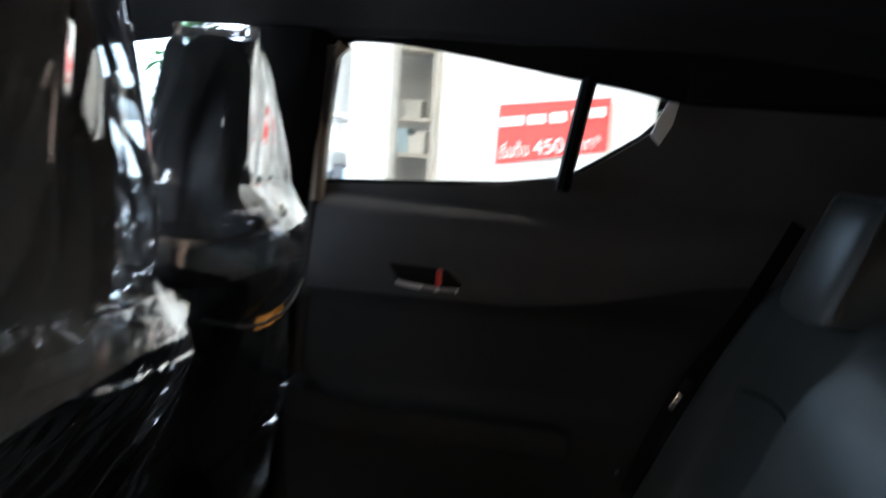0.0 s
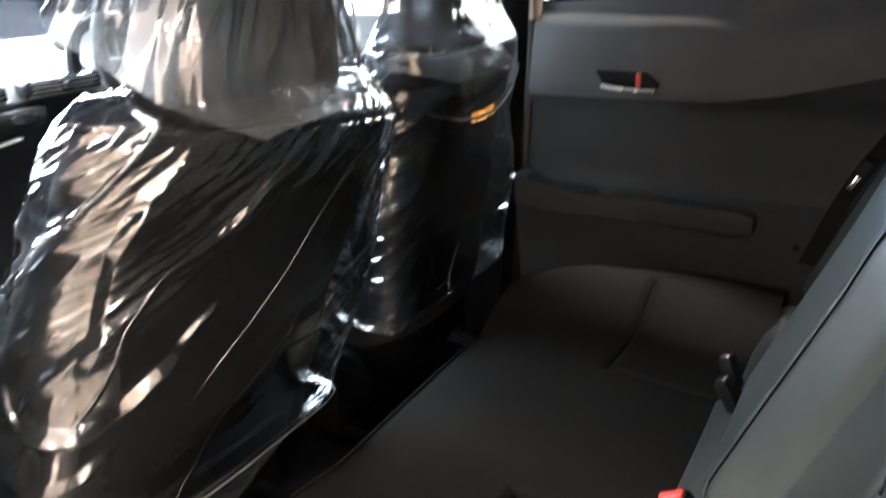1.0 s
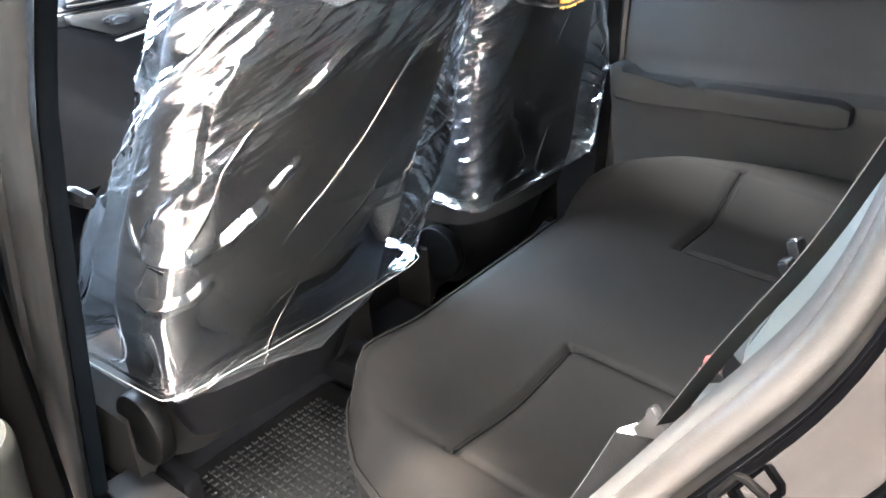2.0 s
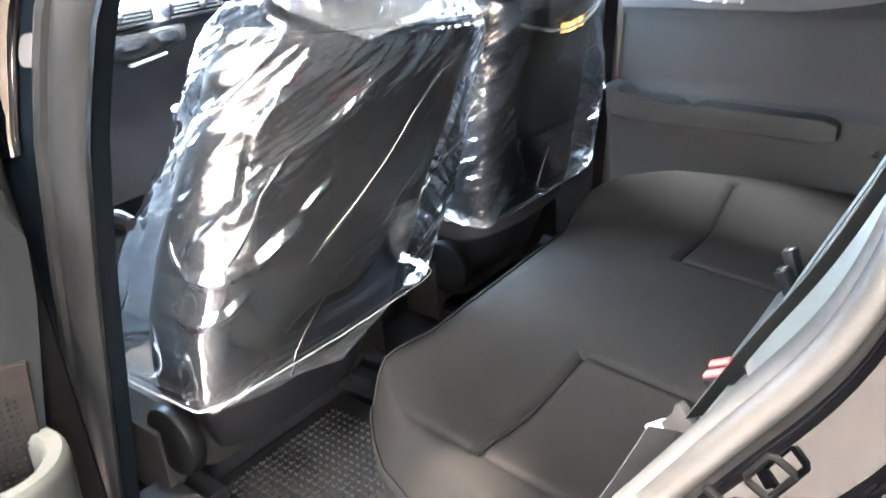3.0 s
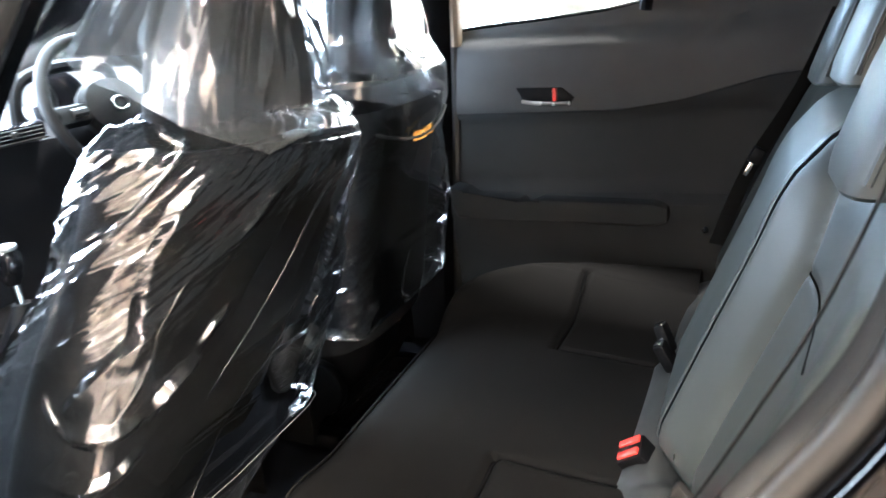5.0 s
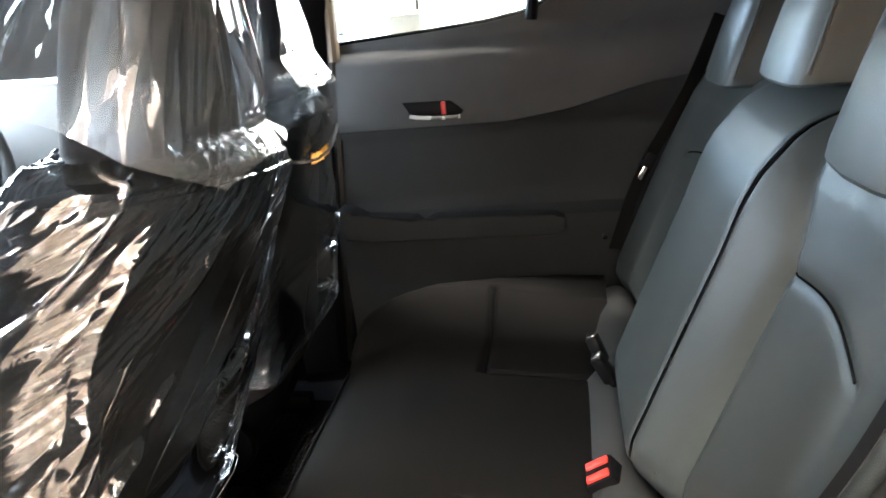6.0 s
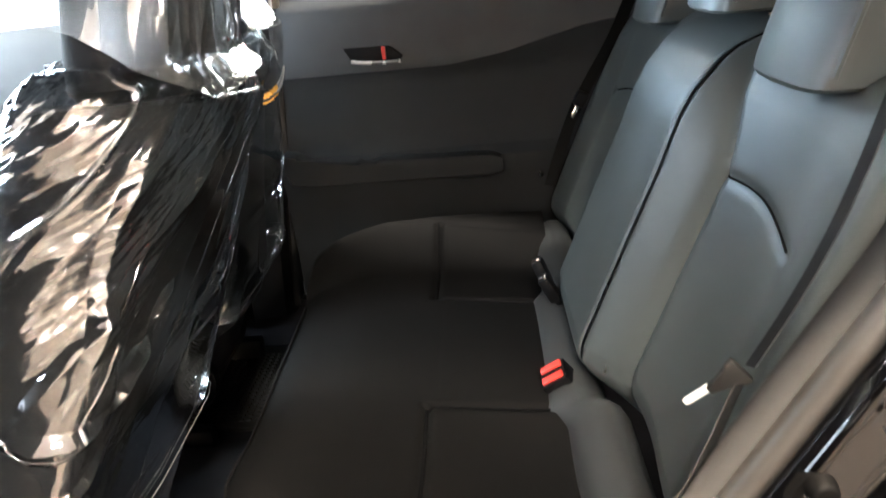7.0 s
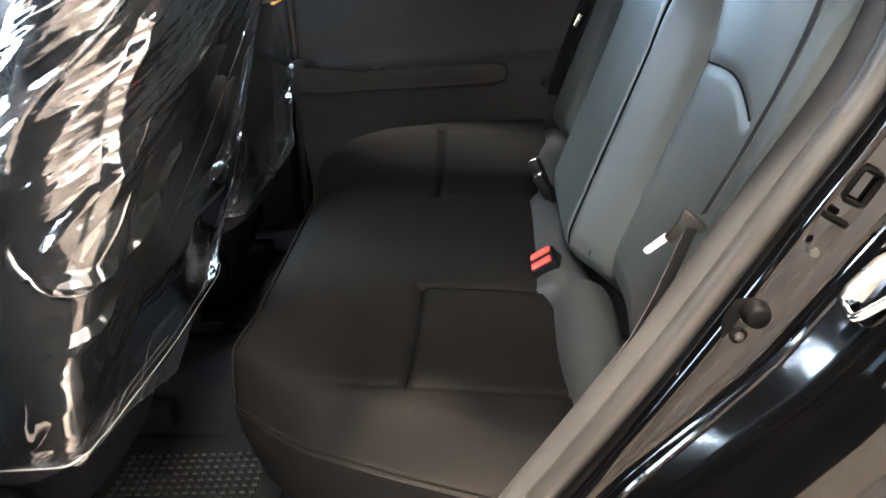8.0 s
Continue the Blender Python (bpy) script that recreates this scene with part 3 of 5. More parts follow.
def lintel(x):
    """Upper edge of the far side window."""
    return lerp([(-0.40, 1.385), (-0.372, 1.411), (-0.27, 1.411), (-0.18, 1.401), (-0.09, 1.388), (0.064, 1.363), (0.156, 1.350), (0.21, 1.338), (0.24, 1.333), (0.6, 1.330)], x)[0]


def door_rows(z_of, nz, x0=-0.40, x1=0.62, nx=52):
    rows = []
    for j in range(nz + 1):
        r = []
        for i in range(nx + 1):
            x = x0 + (x1 - x0) * i / nx
            z = z_of(x, j / nz)
            shift = -0.045 * step(1.15, 0.70, z) * (1 - step(-0.4, 0.0, x))
            r.append((x + shift, door_y(x, z), z))
        rows.append(r)
    return rows


LINE = lambda x: lerp([(-0.45, 0.955), (-0.02, 0.955), (0.12, 0.975), (0.3, 1.02), (0.62, 1.06)], x)[0]
part("upper_trim", sheet(door_rows(lambda x, k: LINE(x) + (sill(x) - LINE(x)) * k, 14), (0, 0.03, 0)), TRIM, frd, "dark grey upper trim")
part("insert_panel", sheet(door_rows(lambda x, k: 0.757 + (LINE(x) - 0.0008 - 0.757) * k, 10), (0, 0.03, 0)), INSERT, frd, "black patterned insert")
part("lower_trim", sheet(door_rows(lambda x, k: 0.36 + 0.40 * k, 16), (0, 0.03, 0)), INSERT, frd)
part("door_core", sheet([[(x, FY + 0.085 - 0.03 * step(1.1, 1.3, z), z if z < 1.1 else min(z, sill(x) - 0.012)) for x in [-0.46 + 0.06 * i for i in range(19)]] for z in (0.34, 0.8, 1.09, 1.5)], (0, 0.02, 0)), TRIM_BLACK, frd)
arm = prism([(-0.43, 0.74), (-0.435, 0.782), (-0.40, 0.775), (-0.37, 0.757), (-0.25, 0.752), (-0.232, 0.740), (-0.20, 0.752), (0.07, 0.745), (0.10, 0.735), (0.10, 0.70), (0.06, 0.69), (-0.22, 0.70), (-0.36, 0.70), (-0.42, 0.70)], plane_y(FY + 0.03), -0.07, 0.008)
part("armrest", arm, INSERT, frd, "charcoal padded armrest")
part("handle_recess", prism([(-0.256, 1.016), (-0.145, 1.013), (-0.116, 0.988), (-0.125, 0.977), (-0.230, 0.981), (-0.240, 0.988)], plane_y(FY - 0.003), 0.012, 0.002), TRIM_BLACK, frd, "black handle recess")
part("inner_handle", tube(smooth_path([(-0.236, FY - 0.019, 0.986), (-0.21, FY - 0.022, 0.982), (-0.16, FY - 0.023, 0.979), (-0.122, FY - 0.019, 0.979)]), 0.0045, 8), SILVER, frd, "slim chrome handle")
part("lock_tab", rbox((-0.160, FY - 0.006, 0.998), (0.009, 0.010, 0.030), 0.002), RED, frd, "red lock tab")
# window surround
part("window_frame", tube(smooth_path([(-0.405, FY + 0.02, 1.12), (-0.397, FY + 0.012, 1.25), (-0.385, FY - 0.01, 1.36), (-0.355, FY - 0.02, 1.405)]), 0.013, 8, side=(1, 0, 0), r2=0.02), CREAM_FRAME, frd, "brown window channel")
part("window_bar", tube([(0.047, FY + 0.012, 1.172), (0.078, FY - 0.006, 1.372)], 0.0135, 8, side=(1, 0, 0), r2=0.012), TRIM_BLACK, frd, "black window divider bar")
part("sill_strip", tube([(x, door_y(x, 1.14) + 0.012, sill(x) + 0.002) for x in [-0.40 + 0.02 * k for k in range(31)]], 0.006, 6), RUBBER_BLACK, frd)
rows = [[(x, FY + 0.035 - 0.045 * k, sill(x) - 0.01 + (lintel(x) + 0.02 - sill(x)) * k) for x in [-0.41 + 0.03 * i for i in range(23)]] for k in (0, 0.5, 1)]
part("window_pane", sheet(rows, (0, 0.004, 0)), GLASS, frd).visible_shadow = False
# above and behind the window
rows = [[(x, FY - 0.012 - 0.06 * k, lintel(x) + (1.47 - lintel(x)) * k) for x in [-0.42 + 0.04 * i for i in range(27)]] for k in (0, 0.3, 0.7, 1)]
part("window_header", sheet(rows, (0, 0.02, 0)), TRIM_BLACK, car, "black trim over the side window")
rows = [[(x, FY + 0.006 - 0.05 * step(1.1, 1.42, z), z) for x in (0.24, 0.3, 0.45, 0.62, 0.9, 1.25)] for z in (1.34, 1.38, 1.42, 1.45)]
part("rear_pillar", sheet(rows, (0, 0.05, 0)), TRIM_BLACK, car)
rows = [[(x, FY + 0.03, z) for x in (0.6, 0.9, 1.3)] for z in (0.4, 0.8, 1.1, 1.38)]
part("load_side", sheet(rows, (0, 0.05, 0)), TRIM_BLACK, car)
part("corner_pane", prism([(0.203, 1.262), (0.222, 1.298), (0.229, 1.334), (0.210, 1.337), (0.200, 1.305), (0.186, 1.280)], plane_y(FY - 0.022), 0.012, 0.003), PAPER, frd, "pale window corner cover")

# ---- rear bench ----
bench = thing("rear_bench", "charcoal rear bench seat with fabric cushion and leather backrest", "car seat", at=(0, MID, 0.3))


def cushion_point(u, s):
    """u runs across the car from -1 to 1, s from the foot of the front edge (0) over the top to the rear (1)."""
    prof = [(0.0, -0.255, 0.34), (0.10, -0.290, 0.43), (0.18, -0.322, 0.495), (0.25, -0.335, 0.528), (0.31, -0.322, 0.556), (0.38, -0.280, 0.573), (0.5, -0.185, 0.579), (0.65, -0.06, 0.570), (0.8, 0.05, 0.558), (1.0, 0.18, 0.545)]
    x, z = lerp(prof, s)
    a = abs(u)
    half = lerp([(-0.335, 0.37), (-0.32, 0.41), (-0.287, 0.445), (-0.24, 0.49), (-0.187, 0.53), (-0.06, 0.575), (0.07, 0.61), (0.18, 0.63)], x if s > 0.25 else -0.335)[0]
    y = u * half
    # the ends swell and then round off
    z += 0.050 * step(0.55, 0.86, a) * (1 if u > 0 else 0.3) - 0.075 * step(0.86, 1.0, a) ** 2 + 0.03 * u * half
    # sewn seams
    for side in (-1, 1):
        yy = side * y
        if x > -0.07:
            z -= groove(yy - 0.185, 0.006) * step(-0.07, -0.055, x)
            z -= groove(yy - 0.475, 0.006, 0.004)
        if 0.18 < yy < 0.475:
            z -= groove(x + 0.060, 0.007, 0.012)
        if s > 0.33 and x <= -0.05 and yy > 0.42:
            z -= groove(yy - 0.475 + 0.25 * (x + 0.06) ** 2, 0.006, 0.004)
    dip = 0.012 * math.exp(-((abs(y) - 0.33) / 0.13) ** 2) * step(0.4, 0.6, s)
    return (x, MID + y, z - dip)


def cushion_top(x, y):
    """Height of the cushion's top at a place, by search along its profile."""
    best = None
    for k in range(60):
        s = 0.36 + 0.64 * k / 59
        half = lerp([(-0.335, 0.37), (-0.32, 0.41), (-0.287, 0.445), (-0.24, 0.49), (-0.187, 0.53), (-0.06, 0.575), (0.07, 0.61), (0.18, 0.63)], x)[0]
        p = cushion_point((y - MID) / half, s)
        if best is None or abs(p[0] - x) < abs(best[0] - x):
            best = p
    return best[2] + 0.003


us = [-1 + 2 * k / 220 for k in range(221)]
ss = sorted({k / 40 for k in range(41)} | {0.6 + k / 160 for k in range(26)})
rows = []
for s in ss:
    r = [cushion_point(u, s) for u in us]
    a, b = r[0], r[-1]
    low = 0.36
    r = [(a[0] + 0.01, a[1] + 0.02, min(low, a[2])), (a[0], a[1] + 0.004, max(low, a[2] - 0.03))] + r + [(b[0], b[1] - 0.004, max(low, b[2] - 0.03)), (b[0] + 0.01, b[1] - 0.02, min(low, b[2]))]
    rows.append(r)
bm = bmesh.new()
quads(bm, rows)
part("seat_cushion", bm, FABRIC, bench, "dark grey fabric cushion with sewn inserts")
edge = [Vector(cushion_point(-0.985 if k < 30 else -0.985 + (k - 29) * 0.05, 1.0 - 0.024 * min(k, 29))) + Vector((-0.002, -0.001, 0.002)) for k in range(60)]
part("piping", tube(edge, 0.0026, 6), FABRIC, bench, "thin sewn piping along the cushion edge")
part("cushion_base", rbox((-0.02, MID, 0.37), (0.36, 1.02, 0.16), 0.03), TRIM_BLACK, bench)


def back_x(z):
    return lerp([(0.50, 0.285), (0.56, 0.252), (0.585, 0.236), (0.605, 0.228), (0.63, 0.232), (0.75, 0.283), (0.90, 0.348), (1.0, 0.386), (1.04, 0.410), (1.065, 0.436), (1.08, 0.47), (1.086, 0.50)], z)[0]


def back_point(y, z):
    """The backrest's face: two outer seats with wings and a raised middle, split beside the middle."""
    x = back_x(z)
    w = y - MID
    a = abs(w)
    ridge, crease = 0.150, 0.245 - 0.075 * step(0.90, 1.09, z)
    x -= 0.052 * min(max((crease - a) / (crease - ridge), 0), 1) ** 0.8 * step(0.50, 0.60, z) * (1 - 0.5 * step(0.95, 1.1, z))   # middle stands proud
    x -= 0.022 * step(0.50, 0.60, a) * step(1.1, 0.85, z) * (1 - step(0.60, 0.66, a))                  # outer wings
    x += 0.10 * step(0.60, 0.68, a)
    x += 0.014 * math.exp(-((a - 0.34) / 0.12) ** 2)                                                 # hollow of each seat
    arc = 0.912 - 0.9 * max(0, a - 0.345) ** 2 - 0.55 * max(0, 0.345 - a) ** 2
    if 0.245 < a < 0.50:
        x += groove(z - arc, 0.007, 0.0035)
        if z < arc:
            x -= 0.000 * step(arc - 0.05, arc, z) * (1 - step(0.44, 0.5, a)) * step(0.245, 0.265, a)
    x += groove(a - crease, 0.011, 0.005)
    x += groove(a - ridge, 0.005, 0.009 if w < 0 else 0.006)
    x += 0.03 * step(1.05, 1.086, z)
    return (x, y, z)


ys = [MID - 0.67 + 1.34 * k / 240 for k in range(241)]
zs = [0.50 + 0.586 * k / 120 for k in range(121)]


def back_part(y0, y1, nm, lab):
    use = [y for y in ys if y0 <= y <= y1]
    rows = [[back_point(y, z) for y in use] for z in zs]
    rows.append([(0.55, y, 1.080) for y in use])
    rows.append([(0.57, y, 1.03) for y in use])
    rows.append([(0.36, y, 0.48) for y in use])
    bm = bmesh.new()
    quads(bm, rows)
    part(nm, bm, LEATHER, bench, lab)


back_part(MID - 0.68, MID - 0.1495, "small_backrest", "charcoal leather backrest with sewn panel")
back_part(MID - 0.1505, MID + 0.68, "large_backrest", "charcoal leather backrest with raised middle")
# stitched seams: dark lines sunk in the upholstery draw the shade of the grooves
SEAM_SHADE = material("seam_shade", (0.004, 0.004, 0.004), 0.9, scale=60, vary=0.1, bump=0, spec=0.0)


def seam(points, r=0.0028):
    part("seam", tube(points, r, 6), SEAM_SHADE, bench, "dark sewn seam")


for side in (-1, 1):
    arcs = []
    for k in range(25):
        a = 0.250 + 0.235 * k / 24
        z = 0.912 - 0.9 * max(0, a - 0.345) ** 2 - 0.55 * max(0, 0.345 - a) ** 2
        p = back_point(MID + side * a, z)
        arcs.append((p[0] - 0.0012, p[1], p[2]))
    seam(arcs, 0.0014)
    across, down = [], []
    for k in range(31):
        y = MID + side * (0.185 + 0.29 * k / 30)
        across.append((-0.060, y, cushion_top(-0.060, y)))
        y, x = MID + side * 0.185, -0.058 + 0.19 * k / 30
        down.append((x, y, cushion_top(x, y)))
    seam(across, 0.0032)
    seam(down, 0.0022)
seam([Vector(back_point(MID - 0.150, 0.56 + 0.52 * k / 40)) + Vector((-0.002, 0, 0)) for k in range(41)], 0.0022)

# leather roll where cushion and backrest meet
bm = bmesh.new()
rows = []
for k in range(121):
    y = MID - 0.60 + 1.20 * k / 120
    a = abs(y - MID)
    e, mid = step(0.54, 0.60, a), 1 - step(0.17, 0.24, a)
    tuck = 0.004 * math.exp(-((a - 0.205) / 0.012) ** 2)
    rows.append([(0.146 + dx - 0.028 * mid, y, 0.530 + dz * (1 - 0.25 * mid) - 0.05 * e - tuck + 0.02 * (y - MID)) for dx, dz in ((-0.002, -0.03), (0.0, -0.004), (0.006, 0.016), (0.018, 0.034), (0.034, 0.046), (0.052, 0.052), (0.068, 0.050), (0.082, 0.040), (0.094, 0.020), (0.104, -0.02))])
quads(bm, rows)
part("leather_roll", bm, LEATHER_SHADED, bench, "charcoal leather roll behind the cushion")
part("child_seat_hook", tube(smooth_path([(0.222, MID - 0.205, 0.628), (0.212, MID - 0.208, 0.618), (0.212, MID - 0.206, 0.606), (0.222, MID - 0.203, 0.60)]), 0.003, 6), STEEL, bench, "small steel anchor")


def headrest(y, width, label, tall=0.165, foot=1.044):
    h = thing("headrest", label, "headrest", group="rear headrests", at=(0.45, y, 1.12))
    rings = []
    n = 36
    for j, (k, grow) in enumerate([(0, 0.90), (0.03, 0.97), (0.12, 1), (0.35, 1.0), (0.6, 0.985), (0.82, 0.93), (0.93, 0.84), (0.985, 0.70), (1.0, 0.5)]):
        z = foot + tall * k
        lean = 0.34 * (z - 1.06)
        ring = []
        for i in range(n):
            a = i * math.tau / n
            ca, sa = math.cos(a), math.sin(a)
            e = 2 / 7.0
            px = 0.062 * math.copysign(abs(ca) ** e, ca) * (grow if k < 0.5 else grow ** 0.8)
            py = width / 2 * math.copysign(abs(sa) ** e, sa) * grow
            ring.append((0.444 + lean + px - 0.012 * math.cos(py / width * 3) * (1 if ca < 0 else 0), y + py, z))
        rings.append(ring)
    bm = loft(rings)
    part("pad", bm, LEATHER, h)
    loop = []
    for k in range(25):
        a = math.pi * k / 24
        zz = foot + 0.017 + (tall - 0.018) * min(1, 1.6 * math.sin(a))
        yy = y - math.copysign(min(abs(math.cos(a)) * 1.25, 1), math.cos(a)) * width / 2 * (1.0 if zz < 1.16 else 0.985 - 1.2 * (zz - 1.16))
        loop.append((0.392 + 0.34 * (zz - 1.06), yy, zz))
    part("piping", tube(loop, 0.0036, 6), LEATHER, h)
    for s in (-1, 1):
        part("post", tube([(0.485, y + s * 0.05, foot + 0.03), (0.485, y + s * 0.05, foot), (0.470, y + s * 0.05, 1.03)][::2], 0.006, 8), CHROME, h, "chrome post")
        part("collar", disc((0.480, y + s * 0.05, 1.088), (0.3, 0, 1), 0.012, 0.012, 12, 0.002), TRIM_BLACK, h)
    return h


headrest(MID - 0.365, 0.205, "charcoal leather headrest on the outer rear seat")
headrest(MID + 0.365, 0.205, "charcoal leather headrest on the outer rear seat")
headrest(MID - 0.002, 0.205, "charcoal leather headrest on the middle rear seat", 0.150, 1.090)

# load space behind, tailgate and rear window
gate = thing("tailgate", "closed tailgate with rear window", "tailgate", at=(1.2, MID, 0.5))
part("lower_panel", sheet([[(x, MID + y, z) for y in (-0.66, -0.3, 0, 0.3, 0.66)] for x, z in ((1.42, 0.4), (1.42, 0.9), (1.36, 1.08))], (0.04, 0, 0)), TRIM_BLACK, gate)
part("rear_pane", sheet([[(x, MID + y, z) for y in (-0.52, 0, 0.52)] for x, z in ((1.36, 1.08), (1.25, 1.30))], (0.004, 0, 0.002)), BLOCKING_GLASS, gate).visible_shadow = False
part("frame_rim", tube([(1.36, MID - 0.58, 1.07), (1.25, MID - 0.55, 1.30), (1.25, MID + 0.55, 1.30), (1.36, MID + 0.58, 1.07)], 0.05, 8), TRIM_BLACK, gate)
shelf = part("parcel_shelf", rbox((0.93, MID, 1.03), (0.74, 1.22, 0.02), 0.006), CARPET)
tagged(shelf, "dark carpeted parcel shelf behind the rear seat", "shelf")

# ---- belts and buckles ----
def webbing(points, width, nm, parent, across, lab=""):
    pts = smooth_path(points, 6)
    rows = []
    for i, p in enumerate(pts):
        a = Vector(across(i / (len(pts) - 1))).normalized() * width / 2
        rows.append([p - a, p, p + a])
    return part(nm, sheet(rows, (0.0012, -0.0008, 0.0004)), WEBBING, parent, lab)


nb = thing("seat_belt", "black seat belt hanging with its steel tongue", "seat belt", group="rear seat belts", at=(0.25, -0.6, 0.6))
webbing([(0.43, -0.545, 1.20), (0.362, -0.575, 1.02), (0.315, -0.595, 0.93), (0.274, -0.589, 0.846)], 0.036, "upper_strap", nb, lambda k: (0.08, 0.87, -0.42))
webbing([(0.258, -0.610, 0.842), (0.215, -0.618, 0.745), (0.16, -0.618, 0.655), (0.10, -0.60, 0.56)], 0.030, "lower_strap", nb, lambda k: (0.52, 0.74, -0.43))
TONGUE = Vector((-0.047, 0.020, -0.047)).normalized()
T_WIDE = TONGUE.cross(Vector((-0.37, 0.63, -0.45))).normalized()
T_DEEP = T_WIDE.cross(TONGUE)


def tongue_plane(at):
    return lambda u, v, d: Vector(at) + u * T_WIDE + v * TONGUE + d * T_DEEP


tg = part("tongue_grip", prism([(-0.015, 0.004), (0.015, 0.004), (0.014, 0.013), (0.0058, 0.020), (0.0050, 0.042), (-0.0050, 0.042), (-0.0058, 0.020), (-0.014, 0.013)],
                               tongue_plane((0.272, -0.587, 0.842)), 0.009, 0.0025), GRIP, nb, "grey plastic tongue grip")
part("tongue_blade", prism([(-0.0040, -0.002), (0.0040, -0.002), (0.0040, 0.025), (0.0028, 0.0285), (-0.0028, 0.0285), (-0.0040, 0.025)],
                           tongue_plane((0.244, -0.572, 0.816)), 0.0025, 0.0006), BLADE, tg, "bright steel blade")
fb = thing("seat_belt", "black seat belt running down the far side", "seat belt", group="rear seat belts", at=(0.25, 0.64, 0.6))
webbing([(0.425, 0.60, 1.15), (0.365, 0.630, 1.0), (0.270, 0.640, 0.83), (0.205, 0.625, 0.66)], 0.040, "strap", fb, lambda k: (0.7, 0.6, -0.3))
part("tongue_grip", rbox((0.285, 0.620, 0.862), (0.028, 0.022, 0.035), 0.005, turn=Matrix.Rotation(0.5, 4, "Y")), TRIM_BLACK, fb)
part("tongue_blade", rbox((0.269, 0.615, 0.834), (0.010, 0.004, 0.030), 0.001, turn=Matrix.Rotation(0.5, 4, "Y")), CHROME, fb)
part("tongue_stop", disc((0.185, 0.60, 0.70), (1, -0.5, 0.4), 0.008, 0.006, 10), CHROME, fb)


def buckle(at, way, across, label, pair):
    """A buckle block with one or two red push buttons, on a short stalk."""
    b = thing("belt_buckle", label, "seat belt buckle", group="belt buckles", at=at)
    w = Vector(way).normalized()
    c = Vector(across)
    c = (c - w * c.dot(w)).normalized()
    d = w.cross(c)
    o = Vector(at)
    turn = Matrix((c, d, w)).transposed().to_4x4()
    wide, deep = (0.046, 0.046) if pair else (0.028, 0.022)
    part("casing", rbox(o, (wide, deep, 0.056), 0.006, turn=turn), TRIM_BLACK, b, "black plastic casing")
    for k in ((-0.0115, 0.0115) if pair else (0,)):
        if pair:
            part("push_button", rbox(o + w * 0.0265 + c * k, (0.0125, 0.037, 0.010), 0.002, turn=turn), RED, b, "red push button")
        else:
            part("slot_plate", rbox(o + w * 0.0265 + c * k, (0.018, 0.016, 0.008), 0.002, turn=turn), CHROME, b, "bright slot edge")
    part("stalk", tube([o - w * 0.02, o - w * 0.06, o - w * 0.09 + Vector((0.03, 0, -0.01))], 0.010, 8, side=c, r2=0.006), TRIM_BLACK, b)
    return b


buckle((0.152, -0.100, 0.552), (-0.55, -0.25, 0.80), (0.1, 1, 0.1), "black double buckle with two red buttons on the rear bench", True)
buckle((0.158, 0.150, 0.605), (-0.45, -0.1, 0.9), (0.2, 1, 0.1), "black buckle standing up from the rear bench", False)
buckle((0.150, 0.205, 0.615), (-0.35, 0.1, 0.9), (0.2, 1, 0.1), "black buckle standing up from the rear bench", False)

# ---- near side: door opening ----
NY = -0.66
OPEN_R = [(-0.30, 0.365), (-0.10, 0.375), (0.02, 0.455), (0.105, 0.564), (0.218, 0.724), (0.318, 0.88), (0.385, 0.99), (0.414, 1.09), (0.416, 1.17), (0.395, 1.245), (0.34, 1.315), (0.22, 1.365), (0.0, 1.395), (-0.2, 1.405)]
path2 = [Vector((p.x, p.z)) for p in smooth_path([(x, 0, z) for x, z in OPEN_R], 7)]


def out_of(i):
    a, b = path2[max(i - 1, 0)], path2[min(i + 1, len(path2) - 1)]
    t = (b - a).normalized()
    return Vector((t.y, -t.x))


def reach(d, z):
    """The shut face narrows towards the sill."""
    f = lerp([(0.3, 0.16), (0.5, 0.24), (0.65, 0.42), (0.79, 0.9), (0.95, 1.0), (1.5, 1.0)], z)[0]
    if d <= 0.006 or d > 0.176:
        return d
    return 0.006 + (d - 0.006) * f if d < 0.0605 else 0.006 + 0.054 * f + (d - 0.060) / 0.116 * (0.17 - 0.054 * f)


def section(profile):
    """A strip that follows the rear of the door opening: rows of (distance outwards, y)."""
    rows = []
    for i, p in enumerate(path2):
        n = out_of(i)
        lift = step(1.2, 1.36, p.y)
        rows.append([(p.x + n.x * reach(d, p.y), y + 0.09 * lift, p.y + n.y * reach(d, p.y)) for d, y in profile])
    return rows


seal = thing("door_seal", "grey-brown rubber seal round the rear door opening", "door seal", at=(0.2, NY, 0.7))
pts = [(p.x, NY + 0.09 * step(1.2, 1.36, p.y), p.y) for p in path2]
part("bulb", tube(pts, 0.0150, 16, side=(0, 1, 0), r2=0.0135), RUBBER, seal)
part("lip", sheet(section([(-0.008, NY + 0.004), (-0.016, NY + 0.014), (-0.020, NY + 0.028), (-0.016, NY + 0.045)]), (0.002, 0.001, 0)), PILLAR_TRIM, seal)
part("flange", sheet(section([(0.010, NY - 0.008), (0.014, NY - 0.014), (0.016, NY - 0.020)]), (0.002, 0.002, 0)), RUBBER_BLACK, seal)
part("pillar_trim", sheet(section([(-0.016, NY + 0.040), (0.004, NY + 0.050), (0.03, NY + 0.058), (0.07, NY + 0.063), (0.13, NY + 0.066)])[18:], (0.01, 0.0, 0.0)), PILLAR_TRIM, car, "grey moulded pillar trim")
